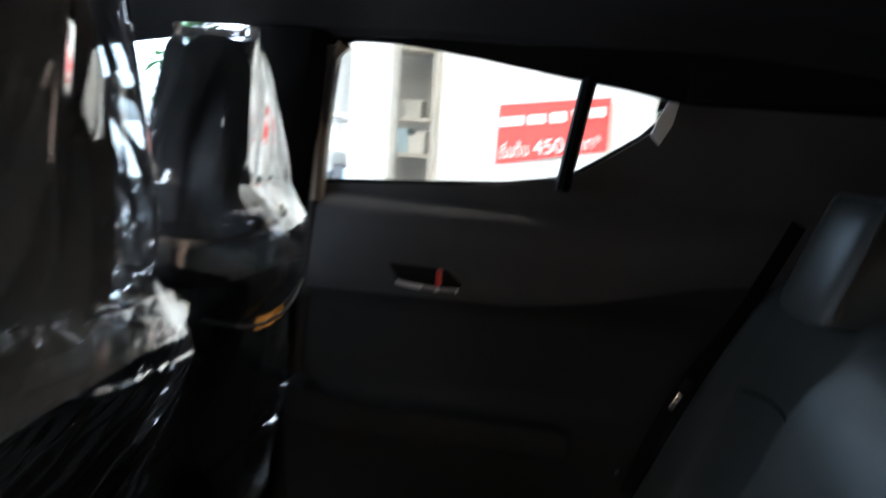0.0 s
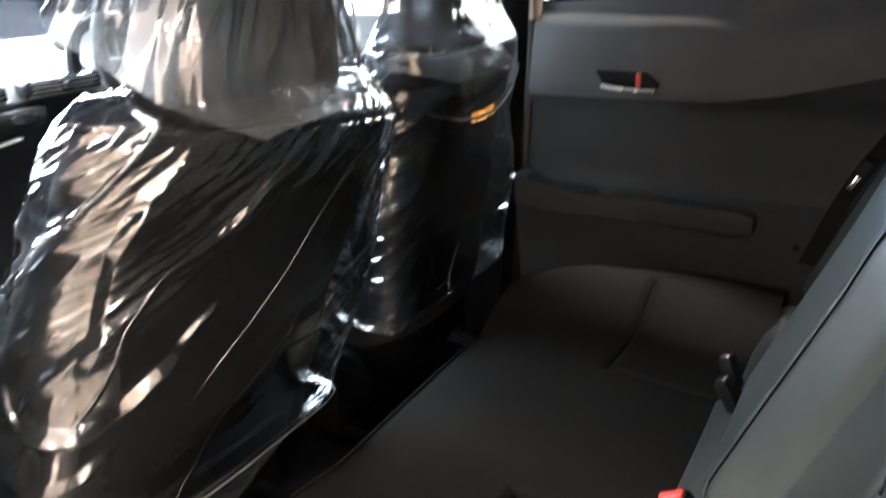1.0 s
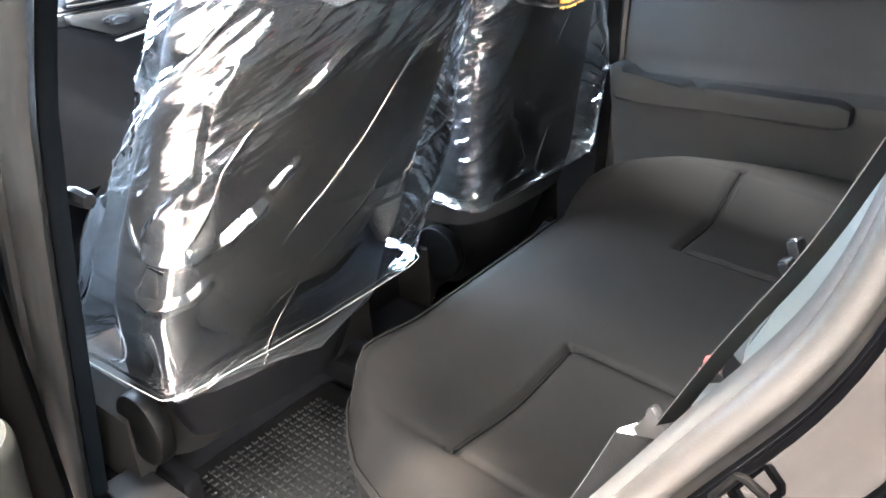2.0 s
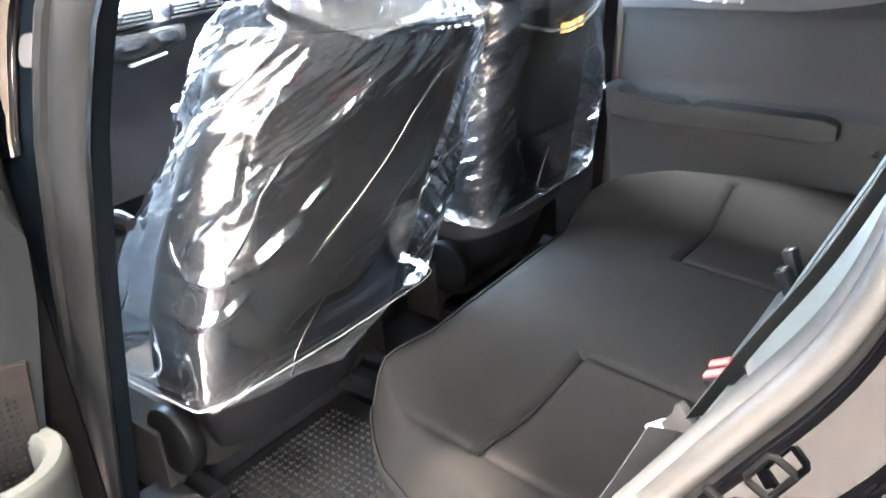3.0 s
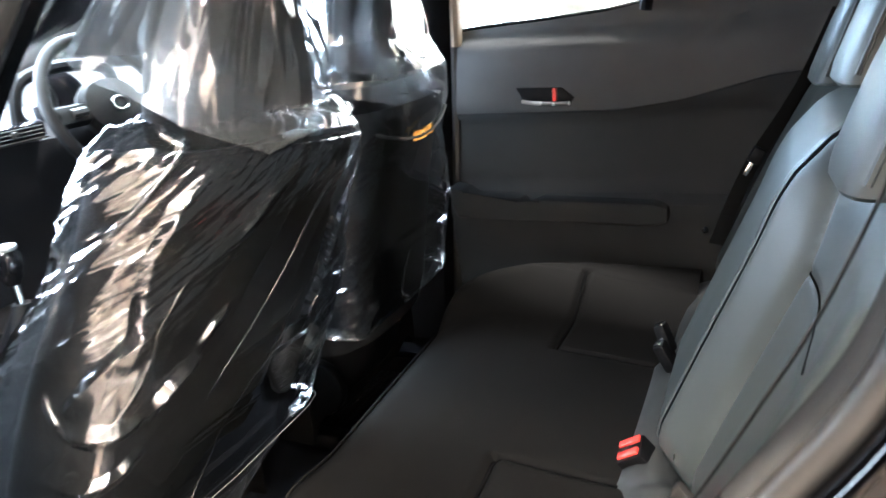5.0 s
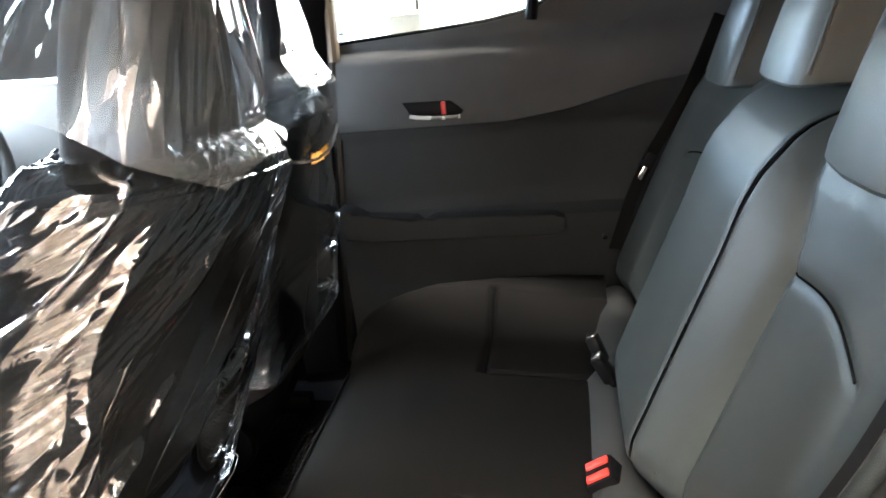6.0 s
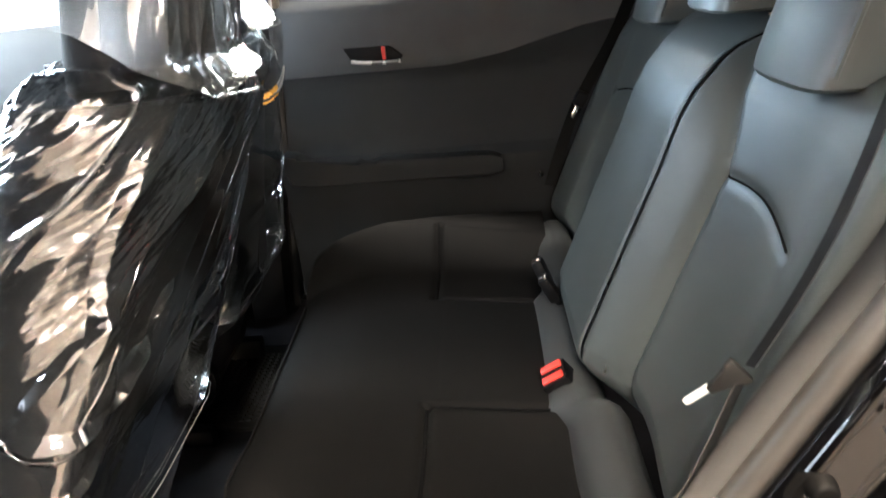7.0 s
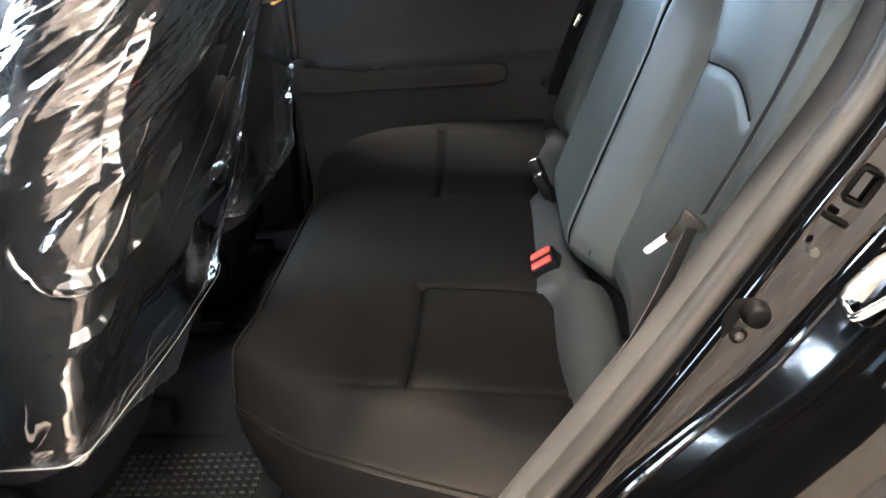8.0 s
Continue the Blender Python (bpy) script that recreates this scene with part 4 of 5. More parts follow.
shut = part("shut_face", sheet(section([(0.006, NY - 0.012), (0.010, NY - 0.028), (0.013, NY - 0.034), (0.018, NY - 0.0365), (0.036, NY - 0.040), (0.051, NY - 0.043), (0.056, NY - 0.047), (0.060, NY - 0.058)]), (0.003, 0.004, 0)), PAINT, car, "glossy black door shut face")
part("rain_lip", tube([(p.x + out_of(i).x * reach(0.060, p.y), NY - 0.060 + 0.09 * step(1.2, 1.36, p.y), p.y + out_of(i).y * reach(0.060, p.y)) for i, p in enumerate(path2)], 0.0035, 8), PAINT, car)
part("wheel_arch_face", sheet(section([(0.0606, NY - 0.060), (0.068, NY - 0.080), (0.080, NY - 0.115), (0.102, NY - 0.148), (0.135, NY - 0.172), (0.170, NY - 0.186), (0.176, NY - 0.196)]), (0.004, 0.002, 0)), PAINT, car, "deep glossy black shut panel")
part("arch_lip", tube([(p.x + out_of(i).x * 0.176, NY - 0.198 + 0.09 * step(1.2, 1.36, p.y), p.y + out_of(i).y * 0.176) for i, p in enumerate(path2)], 0.006, 8), PAINT, car)
part("quarter_panel", sheet(section([(0.178, NY - 0.199), (0.19, NY - 0.214), (0.22, NY - 0.224), (0.30, NY - 0.235), (0.44, NY - 0.24)]), (0.004, 0.004, 0)), PAINT, car, "glossy black rear quarter panel")
part("sill_plate", sheet([[(x, y, z) for x in (-0.62, -0.4, -0.2, -0.05)] for y, z in ((-0.60, 0.355), (-0.655, 0.375), (-0.70, 0.365), (-0.74, 0.35), (-0.80, 0.27), (-0.82, 0.16))], (0, 0.0, -0.006)), PAINT, car, "glossy black door sill")
part("scuff_trim", rbox((-0.30, -0.625, 0.372), (0.62, 0.07, 0.014), 0.005), TRIM_BLACK, car)


def along(z, d, y):
    """A place on the shut face at height z, d outwards from the seal."""
    i = min(range(18, 60), key=lambda k: abs(path2[k].y - z))
    n = out_of(i)
    t = Vector((-n.y, n.x))
    return Vector((path2[i].x + n.x * d, y, path2[i].y + n.y * d)), Vector((n.x, 0, n.y)), Vector((t.x, 0, t.y))


# door stop rubber with screw
t, n = Vector((0.51, 0, 0.86)), Vector((0.86, 0, -0.51))
p = Vector((0.288, NY - 0.030, 0.789))
stop = thing("door_stop", "dark grey rubber door stop with round bumper", "door stop", at=p)
part("base", loft([[p + t * (0.021 * math.cos(a) + (0.006 if math.cos(a) > 0 else -0.006)) + n * (0.0145 * math.sin(a)) + Vector((0, -h, 0)) for a in [k * math.tau / 28 for k in range(28)]] for h in (-0.012, 0.004, 0.006)]), RUBBER_DARK, stop)
part("bumper", disc(p + t * 0.0125 + Vector((0, -0.012, 0)), (0, -1, 0), 0.0135, 0.016, 24, 0.003, r2=0.010), RUBBER_DARK, stop)
part("screw", disc(p - t * 0.0125 + Vector((0, -0.007, 0)), (0, -1, 0), 0.008, 0.005, 16, 0.0015), RUBBER_DARK, stop, "screw head in a collar")
part("screw_tip", disc(p - t * 0.0125 + Vector((0, -0.0105, 0)), (0, -1, 0), 0.0045, 0.004, 6, 0.0008), RUBBER, stop)
# striker plate with its bolts
p2, t2, n2 = Vector((0.375, NY - 0.072, 0.842)), Vector((0.80, 0, 0.60)), Vector((0.60, 0, -0.80))
strike = thing("door_striker", "bright zinc steel door striker with bolts", "door striker", at=p2)
part("plate", prism([(-0.030, -0.010), (-0.020, -0.016), (0.008, -0.022), (0.03, -0.020), (0.045, 0.0), (0.03, 0.022), (0.0, 0.030), (-0.014, 0.024), (-0.016, 0.004)], lambda u, v, d: p2 + t2 * u + n2 * v + Vector((0, d, 0)), -0.006, 0.0015), STEEL, strike)
part("striker_loop", tube(smooth_path([p2 - t2 * 0.030 - n2 * 0.004, p2 - t2 * 0.032 + Vector((0, -0.018, 0)), p2 - t2 * 0.018 + Vector((0, -0.024, 0)), p2 + t2 * 0.010 + Vector((0, -0.022, 0)), p2 + t2 * 0.014 - n2 * 0.004]), 0.0042, 10), CHROME, strike, "bright striker loop")
for u, v in ((-0.001, 0.016), (0.024, -0.006)):
    part("bolt", disc(p2 + t2 * u + n2 * v + Vector((0, -0.008, 0)), (0, -1, 0), 0.0075, 0.008, 12, 0.001), CHROME, strike, "bolt head")
# latch clip
p3, t3, n3 = Vector((0.352, NY - 0.052, 0.880)), Vector((0.54, 0, 0.84)), Vector((0.84, 0, -0.54))
clip = thing("door_latch_clip", "black latch clip on the shut face", "latch", at=p3)
turn3 = Matrix((t3, (0, 1, 0), n3)).transposed().to_4x4()
part("finger", rbox(p3 - n3 * 0.017 + t3 * 0.004 + Vector((0, -0.008, 0)), (0.006, 0.007, 0.024), 0.0025, turn=turn3), RUBBER_BLACK, clip)
part("screw", disc(p3 - t3 * 0.026 - n3 * 0.012 + Vector((0, -0.007, 0)), (0, -1, 0), 0.004, 0.004, 10), RUBBER, clip)
# square rubber frame
p5, t5, n5 = Vector((0.364, NY - 0.042, 0.912)), Vector((0.50, 0, 0.86)), Vector((0.86, 0, -0.50))
ring = part("rubber_frame", tube([p5 + t5 * a + n5 * b + Vector((0, -0.004, 0)) for a, b in ((-0.014, -0.006), (-0.012, -0.009), (0.012, -0.009), (0.014, -0.006), (0.014, 0.006), (0.012, 0.009), (-0.012, 0.009), (-0.014, 0.006))], 0.0026, 8, closed=True), RUBBER_BLACK)
tagged(ring, "small square black rubber frame on the shut face", "rubber frame")
p4, n4, t4 = along(1.045, 0.066, NY - 0.049)
plug = part("body_plug", rbox(p4, (0.030, 0.006, 0.020), 0.003, turn=Matrix((t4, (0, 1, 0), n4)).transposed().to_4x4()), RUBBER_BLACK)
tagged(plug, "black rubber body plug in shut face", "plug")

# near door pillar
def pil_x(z):
    return lerp([(0.36, -0.625), (0.53, -0.577), (0.66, -0.540), (0.83, -0.490), (1.02, -0.423), (1.11, -0.373), (1.226, -0.300), (1.40, -0.215)], z)[0]


pz = [0.36 + 0.05 * k for k in range(22)]
psl = thing("pillar_seal", "grey rubber seal along the middle door pillar", "door seal", at=(-0.45, -0.7, 0.7))
part("bulb", tube([(pil_x(z) + 0.008, -0.695 + 0.08 * step(1.15, 1.42, z), z) for z in pz], 0.034, 14, side=(1, 0, 0), r2=0.018), RUBBER_SHADED, psl)
part("ridge", tube([(pil_x(z) - 0.014, -0.712 + 0.08 * step(1.15, 1.42, z), z) for z in pz], 0.010, 8), RUBBER_SHADED, psl)
part("near_pillar", sheet([[(pil_x(z) + d, y + 0.08 * step(1.15, 1.42, z), z) for d, y in ((0.03, -0.66), (0.0, -0.70), (-0.035, -0.722), (-0.085, -0.734), (-0.115, -0.765), (-0.16, -0.772), (-0.20, -0.80), (-0.24, -0.84))] for z in pz], (0.0, 0.004, 0)), DULLED_PAINT, car, "black middle door pillar")
part("pillar_gloss_edge", sheet([[(pil_x(z) + d, y + 0.08 * step(1.15, 1.42, z), z) for d, y in ((-0.040, -0.722), (-0.042, -0.736), (-0.048, -0.744), (-0.066, -0.742), (-0.092, -0.739), (-0.098, -0.734))] for z in [1.0 + 0.02 * k for k in range(21)]], (0.0, 0.003, 0)), PAINT, car, "glossy black outer edge of the pillar")
part("pillar_lining", sheet([[(pil_x(z) + d, y + 0.08 * step(1.15, 1.42, z), z) for d, y in ((0.004, -0.676), (-0.02, -0.650), (-0.05, -0.632), (-0.10, -0.622), (-0.16, -0.65))] for z in pz], (-0.003, 0.0, 0)), TRIM_BLACK, car)
lock = thing("pillar_catch", "small steel catch on the door pillar", "catch", at=(-0.463, -0.765, 0.686))
part("plate", rbox((pil_x(0.686) - 0.075, -0.772, 0.686), (0.035, 0.012, 0.045), 0.004), STEEL, lock)
part("screw", disc((pil_x(0.686) - 0.075, -0.779, 0.696), (0, -1, 0), 0.008, 0.006, 10), CHROME, lock)
for zz, ww, hh in ((1.188, 0.016, 0.022), (1.122, 0.025, 0.036)):
    st = part("sticker", prism([(ww / 2 * math.copysign(abs(math.cos(k * math.tau / 20)) ** 0.6, math.cos(k * math.tau / 20)), hh / 2 * math.copysign(abs(math.sin(k * math.tau / 20)) ** 0.7, math.sin(k * math.tau / 20))) for k in range(20)],
                               lambda u, v, d: Vector((pil_x(zz + v) - 0.026, -0.7185 + 0.08 * step(1.15, 1.42, zz + v), zz + v)) + Vector((0.846, 0.532, 0)) * u + Vector((0.532, -0.846, 0)) * d, 0.0015), STICKER)
    tagged(st, "small pale sticker on the door pillar", "sticker", group="pillar stickers")

# open rear door
od = thing("rear_door", "open rear door with dark trim and speaker grille", "door", at=(-0.45, -0.80, 0.4))
H0, DIR, NRM = Vector((-0.475, -0.800, 0)), Vector((-0.36, -0.933, 0)), Vector((0.933, -0.36, 0))


def door_plane(u, v, d):
    return H0 + DIR * u + Vector((0, 0, v)) + NRM * d


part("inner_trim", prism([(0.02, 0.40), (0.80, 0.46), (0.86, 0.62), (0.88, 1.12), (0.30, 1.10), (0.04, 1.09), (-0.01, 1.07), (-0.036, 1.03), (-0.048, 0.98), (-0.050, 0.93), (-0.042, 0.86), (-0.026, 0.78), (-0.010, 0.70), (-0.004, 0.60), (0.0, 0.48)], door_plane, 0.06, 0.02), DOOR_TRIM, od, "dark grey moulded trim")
part("outer_skin", prism([(-0.03, 0.36), (0.82, 0.42), (0.90, 0.62), (0.92, 1.13), (0.02, 1.10)], lambda u, v, d: door_plane(u, v, d - 0.10), 0.09, 0.01), PAINT, od, "black painted skin")
part("window_frame", tube([door_plane(u, v, -0.04) for u, v in ((0.02, 1.09), (0.06, 1.25), (0.12, 1.40), (0.45, 1.40), (0.75, 1.36), (0.92, 1.28), (0.92, 1.12))], 0.020, 8), TRIM_BLACK, od, "black window frame")
part("window_pane", prism([(0.03, 1.08), (0.06, 1.25), (0.12, 1.40), (0.45, 1.40), (0.75, 1.36), (0.92, 1.28), (0.92, 1.10)], lambda u, v, d: door_plane(u, v, d - 0.045), 0.005), BLOCKING_GLASS, od, "pane darkened to block light")
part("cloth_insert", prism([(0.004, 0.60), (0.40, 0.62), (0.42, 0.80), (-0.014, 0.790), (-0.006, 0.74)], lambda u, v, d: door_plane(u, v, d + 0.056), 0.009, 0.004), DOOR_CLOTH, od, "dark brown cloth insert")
bm = bmesh.new()
for i in range(13):
    for j in range(16):
        disc(door_plane(0.012 + 0.0085 * i, 0.625 + 0.0085 * j, 0.066), NRM, 0.0024, 0.002, 6, bm=bm)
tagged(part("speaker_dots", bm, DOOR_TRIM, od, "rows of small speaker dots"), kind="stuff")
part("door_pocket", prism([(0.04, 0.42), (0.60, 0.44), (0.62, 0.64), (0.30, 0.66), (0.10, 0.60), (0.03, 0.52)], lambda u, v, d: door_plane(u, v, d + 0.055), 0.05, 0.016), TRIM_BLACK, od, "door pocket")
grille = part("speaker_grille", disc(door_plane(0.20, 0.56, 0.108), NRM, 0.085, 0.008, 32, 0.003), TRIM_BLACK, od, "round speaker grille")
bm = bmesh.new()
for i in range(-8, 9):
    for j in range(-8, 9):
        if i * i + j * j < 62:
            disc(door_plane(0.20 + 0.0095 * i, 0.56 + 0.0095 * j, 0.1135), NRM, 0.0026, 0.002, 6, bm=bm)
part("grille_beads", bm, MAT, grille)
# added block at the hinge, keeps bright reflections off the pillar
part("hinge_gap_block", prism([(-0.05, 0.38), (0.012, 0.38), (0.012, 1.10), (-0.05, 1.10)], lambda u, v, d: door_plane(u, v, d - 0.09), 0.10, 0.008), RUBBER_BLACK, od, "black block closing the hinge gap")
HOLD = door_plane(0.052, 0.0, 0.100)
part("bottle_holder", loft([[HOLD + Vector((r * math.cos(k * math.tau / 32), r * math.sin(k * math.tau / 32), z)) for k in range(32)] for r, z in
                            ((0.066, 0.44), (0.074, 0.58), (0.080, 0.678), (0.0785, 0.690), (0.074, 0.697), (0.058, 0.696), (0.053, 0.691), (0.051, 0.680), (0.046, 0.50))]), HOLDER, od, "grey rounded bottle holder")
# near front door, closed
nfd = thing("front_door", "closed near front door with black skin", "door", at=(-1.1, -0.75, 0.4))
part("inner_trim", rbox((-1.18, -0.69, 0.74), (1.05, 0.06, 0.74), 0.02), TRIM_BLACK, nfd)
part("outer_skin", rbox((-1.18, -0.80, 0.72), (1.06, 0.10, 0.80), 0.03), PAINT, nfd)
part("window_frame", tube(smooth_path([(-1.98, -0.66, 1.11), (-1.54, -0.64, 1.29), (-1.02, -0.60, 1.425), (-0.45, -0.58, 1.435)]), 0.022, 8), TRIM_BLACK, nfd)

# ---- front seats in clear covers ----
# height, rear face, half width and depth of a wrapped front backrest
STATIONS = [(0.46, -0.455, 0.240, 0.24), (0.55, -0.428, 0.252, 0.25), (0.62, -0.408, 0.262, 0.25), (0.72, -0.372, 0.272, 0.24), (0.82, -0.332, 0.274, 0.23), (0.92, -0.288, 0.266, 0.22), (1.0, -0.250, 0.252, 0.20),
            (1.05, -0.230, 0.247, 0.19), (1.075, -0.222, 0.240, 0.18), (1.095, -0.224, 0.230, 0.165), (1.112, -0.236, 0.208, 0.14), (1.20, -0.236, 0.208, 0.14)]


def upright(cy, z):
    """The driver's backrest stands steeper than the other one."""
    return 0.0 if cy < 0 else -0.03 - 0.24 * max(z - 0.6, 0) + 0.10 * max(z - 1.1, 0)


def sway(cy, z):
    """The near backrest stands a little turned."""
    return 0.030 * step(0.62, 1.02, z) if cy < 0 else 0.0


def seat_ring(z, inset, cy, n, power=3.2):
    xr, hw, th = lerp(STATIONS, z if cy < 0 else z + 0.04 * step(0.95, 1.07, z))
    xr += upright(cy, z)
    slope = -0.11 * step(0.92, 1.10, z) if cy < 0 else 0.0
    hw -= 0.0 if cy < 0 else 0.015
    cy += sway(cy, z)
    hw, th = hw - inset, th - 2 * inset
    ring = []
    for i in range(n):
        a = i * math.tau / n
        ca, sa = math.cos(a), math.sin(a)
        e = 2 / power
        p = Vector((xr - inset - th / 2 + th / 2 * math.copysign(abs(ca) ** e, ca), cy + hw * math.copysign(abs(sa) ** e, sa), z))
        # rear face bulges a little in the middle
        if ca > 0:
            p.x += (0.010 if z < 1.08 else 0.006) * math.cos(min(abs(p.y - cy) / hw, 1) * math.pi / 2)
        p.z += slope * (p.y - cy)
        ring.append(p)
    return ring


def pad_at(cy, z):
    """Middle and half width of a front headrest at a height: broad at its foot, tapering upwards."""
    half = lerp([(1.09, 0.105), (1.115, 0.142), (1.16, 0.140), (1.21, 0.126), (1.27, 0.102), (1.32, 0.075), (1.35, 0.052), (1.37, 0.020)], z)[0]
    return Vector((upright(cy, z) - 0.290 + 0.10 * (z - 1.2), cy + (0.010 if cy < 0 else 0.0), z)), half


def front_seat(cy, label):
    s = thing("front_seat", label, "car seat", group="front seats", at=(-0.6, cy, 0.3))
    # foot of the backrest, coloured black for the shade below the hem
    part("backrest_foot", loft([seat_ring(z, g, cy, 48) for z, g in ((0.40, 0.075), (0.46, 0.05), (0.535, 0.045))]), TRIM_BLACK, s, "backrest foot darkened as in shade")
    part("recliner_cover", disc((-0.55, cy - 0.245, 0.475), (0, 1, 0), 0.062, 0.03, 28, 0.008), RUBBER_DARK, s, "round black recliner cover")
    part("backrest", loft([seat_ring(z, 0.02, cy, 48) for z in (0.53, 0.56, 0.60, 0.70, 0.80, 0.88, 0.95, 1.0, 1.04, 1.07, 1.085)]), SEAT_DARK, s, "dark grey fabric backrest")
    rings = []
    for z in (1.092, 1.10, 1.115, 1.14, 1.18, 1.22, 1.26, 1.30, 1.33, 1.352, 1.364, 1.37):
        c, half = pad_at(cy, z)
        deep = 0.046 * min(1, half / 0.10) ** 0.5
        rings.append([c + Vector((deep * math.copysign(abs(math.cos(a)) ** 0.6, math.cos(a)), half * math.copysign(abs(math.sin(a)) ** 0.55, math.sin(a)), 0)) for a in [k * math.tau / 48 for k in range(48)]])
    part("head_pad", loft(rings), SEAT_DARK, s, "dark tapering headrest pad")
    for k in (-0.05, 0.05):
        part("post", tube([(upright(cy, 1.1) - 0.268, cy + 0.01 + k, 1.07), (upright(cy, 1.1) - 0.285, cy + 0.01 + k, 1.13)], 0.006, 8), CHROME, s)
    rows = []
    for i in range(15):
        x = -1.02 + 0.45 * i / 14
        rows.append([(x, cy + y, 0.50 + 0.03 * step(0.15, 0.24, abs(y)) - 0.05 * step(0.22, 0.27, abs(y)) - 0.06 * step(-0.94, -1.02, x) + 0.02 * (-(x + 0.5))) for y in [-0.265 + 0.53 * k / 18 for k in range(19)]])
    # darker fabric than the backrest's, putting the footwell's shade into the colour
    part("cushion", sheet(rows, (0, 0, -0.14)), FABRIC, s, "dark grey fabric cushion")
    for k in (-0.2, 0.2):
        part("seat_rail", rbox((-0.78, cy + k, 0.315), (0.48, 0.035, 0.05), 0.006), TRIM_BLACK, s, "black steel seat rail")
    return s


near_seat = front_seat(-0.345, "dark fabric front seat wrapped in clear plastic")
front_seat(0.368, "dark fabric front seat wrapped in clear plastic")
part("recliner_lever", tube(smooth_path([(-0.505, -0.60, 0.86), (-0.50, -0.622, 0.875), (-0.485, -0.628, 0.885), (-0.46, -0.622, 0.878)]), 0.010, 8), TRIM_BLACK, near_seat, "black release lever")


def crumple(u, v, along, long, wide, seed):
    """Creased film over surface lengths u and v: hollow facets drawn out along a direction, that meet in sharp ridges."""
    rnd = np.random.default_rng(seed)
    jx, jy, lift, gx, gy = (rnd.uniform(-0.5, 0.5, (64, 64)) for _ in range(5))
    c, d = math.cos(along), math.sin(along)
    p, q = (u * c + v * d) / long, (v * c - u * d) / wide
    i, j = np.floor(p).astype(int), np.floor(q).astype(int)
    low = np.full(u.shape, 9.0)
    for a in (-1, 0, 1):
        for b in (-1, 0, 1):
            m, n = (i + a) % 64, (j + b) % 64
            dx, dy = p - (i + a + 0.5 + 0.8 * jx[m, n]), q - (j + b + 0.5 + 0.8 * jy[m, n])
            low = np.minimum(low, dx * dx + dy * dy + 0.5 * lift[m, n] + 0.9 * (gx[m, n] * dx + gy[m, n] * dy))
    return low


def smooth_step(a, b, x):
    k = np.clip((x - a) / (b - a), 0, 1)
    return k * k * (3 - 2 * k)


def grid_noise(pts, scale, shift):
    return np.array([[noise.noise(Vector(p) * scale + Vector((shift, 0, 0))) for p in row] for row in pts[::4, ::4]]).repeat(4, 0).repeat(4, 1)[:pts.shape[0], :pts.shape[1]]


def fold(u, v, line, up, down, tall):
    """A flap of film along a line: gentle below, steep above, tapering out at both ends."""
    best = np.zeros(u.shape)
    total = sum(math.dist(a, b) for a, b in zip(line, line[1:]))
    run = 0.0
    for (ua, va), (ub, vb) in zip(line, line[1:]):
        length = math.dist((ua, va), (ub, vb))
        tu, tv = (ub - ua) / length, (vb - va) / length
        if tu < 0:
            nu, nv = tv, -tu
        else:
            nu, nv = -tv, tu
        s = (u - ua) * tu + (v - va) * tv
        c = (u - ua) * nu + (v - va) * nv
        inside = (s > -0.004) & (s < length + 0.004)
        k = np.clip((s + run) / total, 0, 1)
        ends = np.clip(4.5 * k * (1 - k) + 0.10, 0, 1)
        side = np.where(c > 0, 1 - c / up, 1 + c / down)
        best = np.maximum(best, tall * ends * np.clip(side, 0, 1) * inside)
        run += length
    return best


# folds of the near cover: places (y, z) along each flap, its breadth above and below, its height
FLAPS = (
    (((-0.470, 1.085), (-0.514, 1.050), (-0.537, 1.000), (-0.555, 0.918), (-0.590, 0.835)), 0.012, 0.050, 0.012),
    (((-0.320, 1.068), (-0.385, 1.035), (-0.443, 0.986)), 0.008, 0.020, 0.008),
    (((-0.545, 0.926), (-0.552, 0.870), (-0.551, 0.814)), 0.010, 0.030, 0.010),
    (((-0.548, 0.924), (-0.585, 0.882), (-0.603, 0.830)), 0.012, 0.020, 0.010),
    (((-0.470, 0.858), (-0.515, 0.836), (-0.552, 0.812)), 0.013, 0.020, 0.014),
    (((-0.551, 0.814), (-0.590, 0.812), (-0.611, 0.822)), 0.013, 0.014, 0.012),
    (((-0.545, 0.772), (-0.580, 0.752), (-0.617, 0.742)), 0.011, 0.018, 0.010),
    (((-0.430, 0.905), (-0.455, 0.890), (-0.478, 0.868)), 0.006, 0.016, 0.006),
    (((-0.175, 0.880), (-0.205, 0.800), (-0.225, 0.730), (-0.262, 0.660)), 0.012, 0.016, 0.010),
    (((-0.150, 0.985), (-0.165, 0.920), (-0.190, 0.850)), 0.010, 0.014, 0.008),
    (((-0.300, 0.700), (-0.380, 0.655), (-0.470, 0.625)), 0.006, 0.020, 0.005),
)


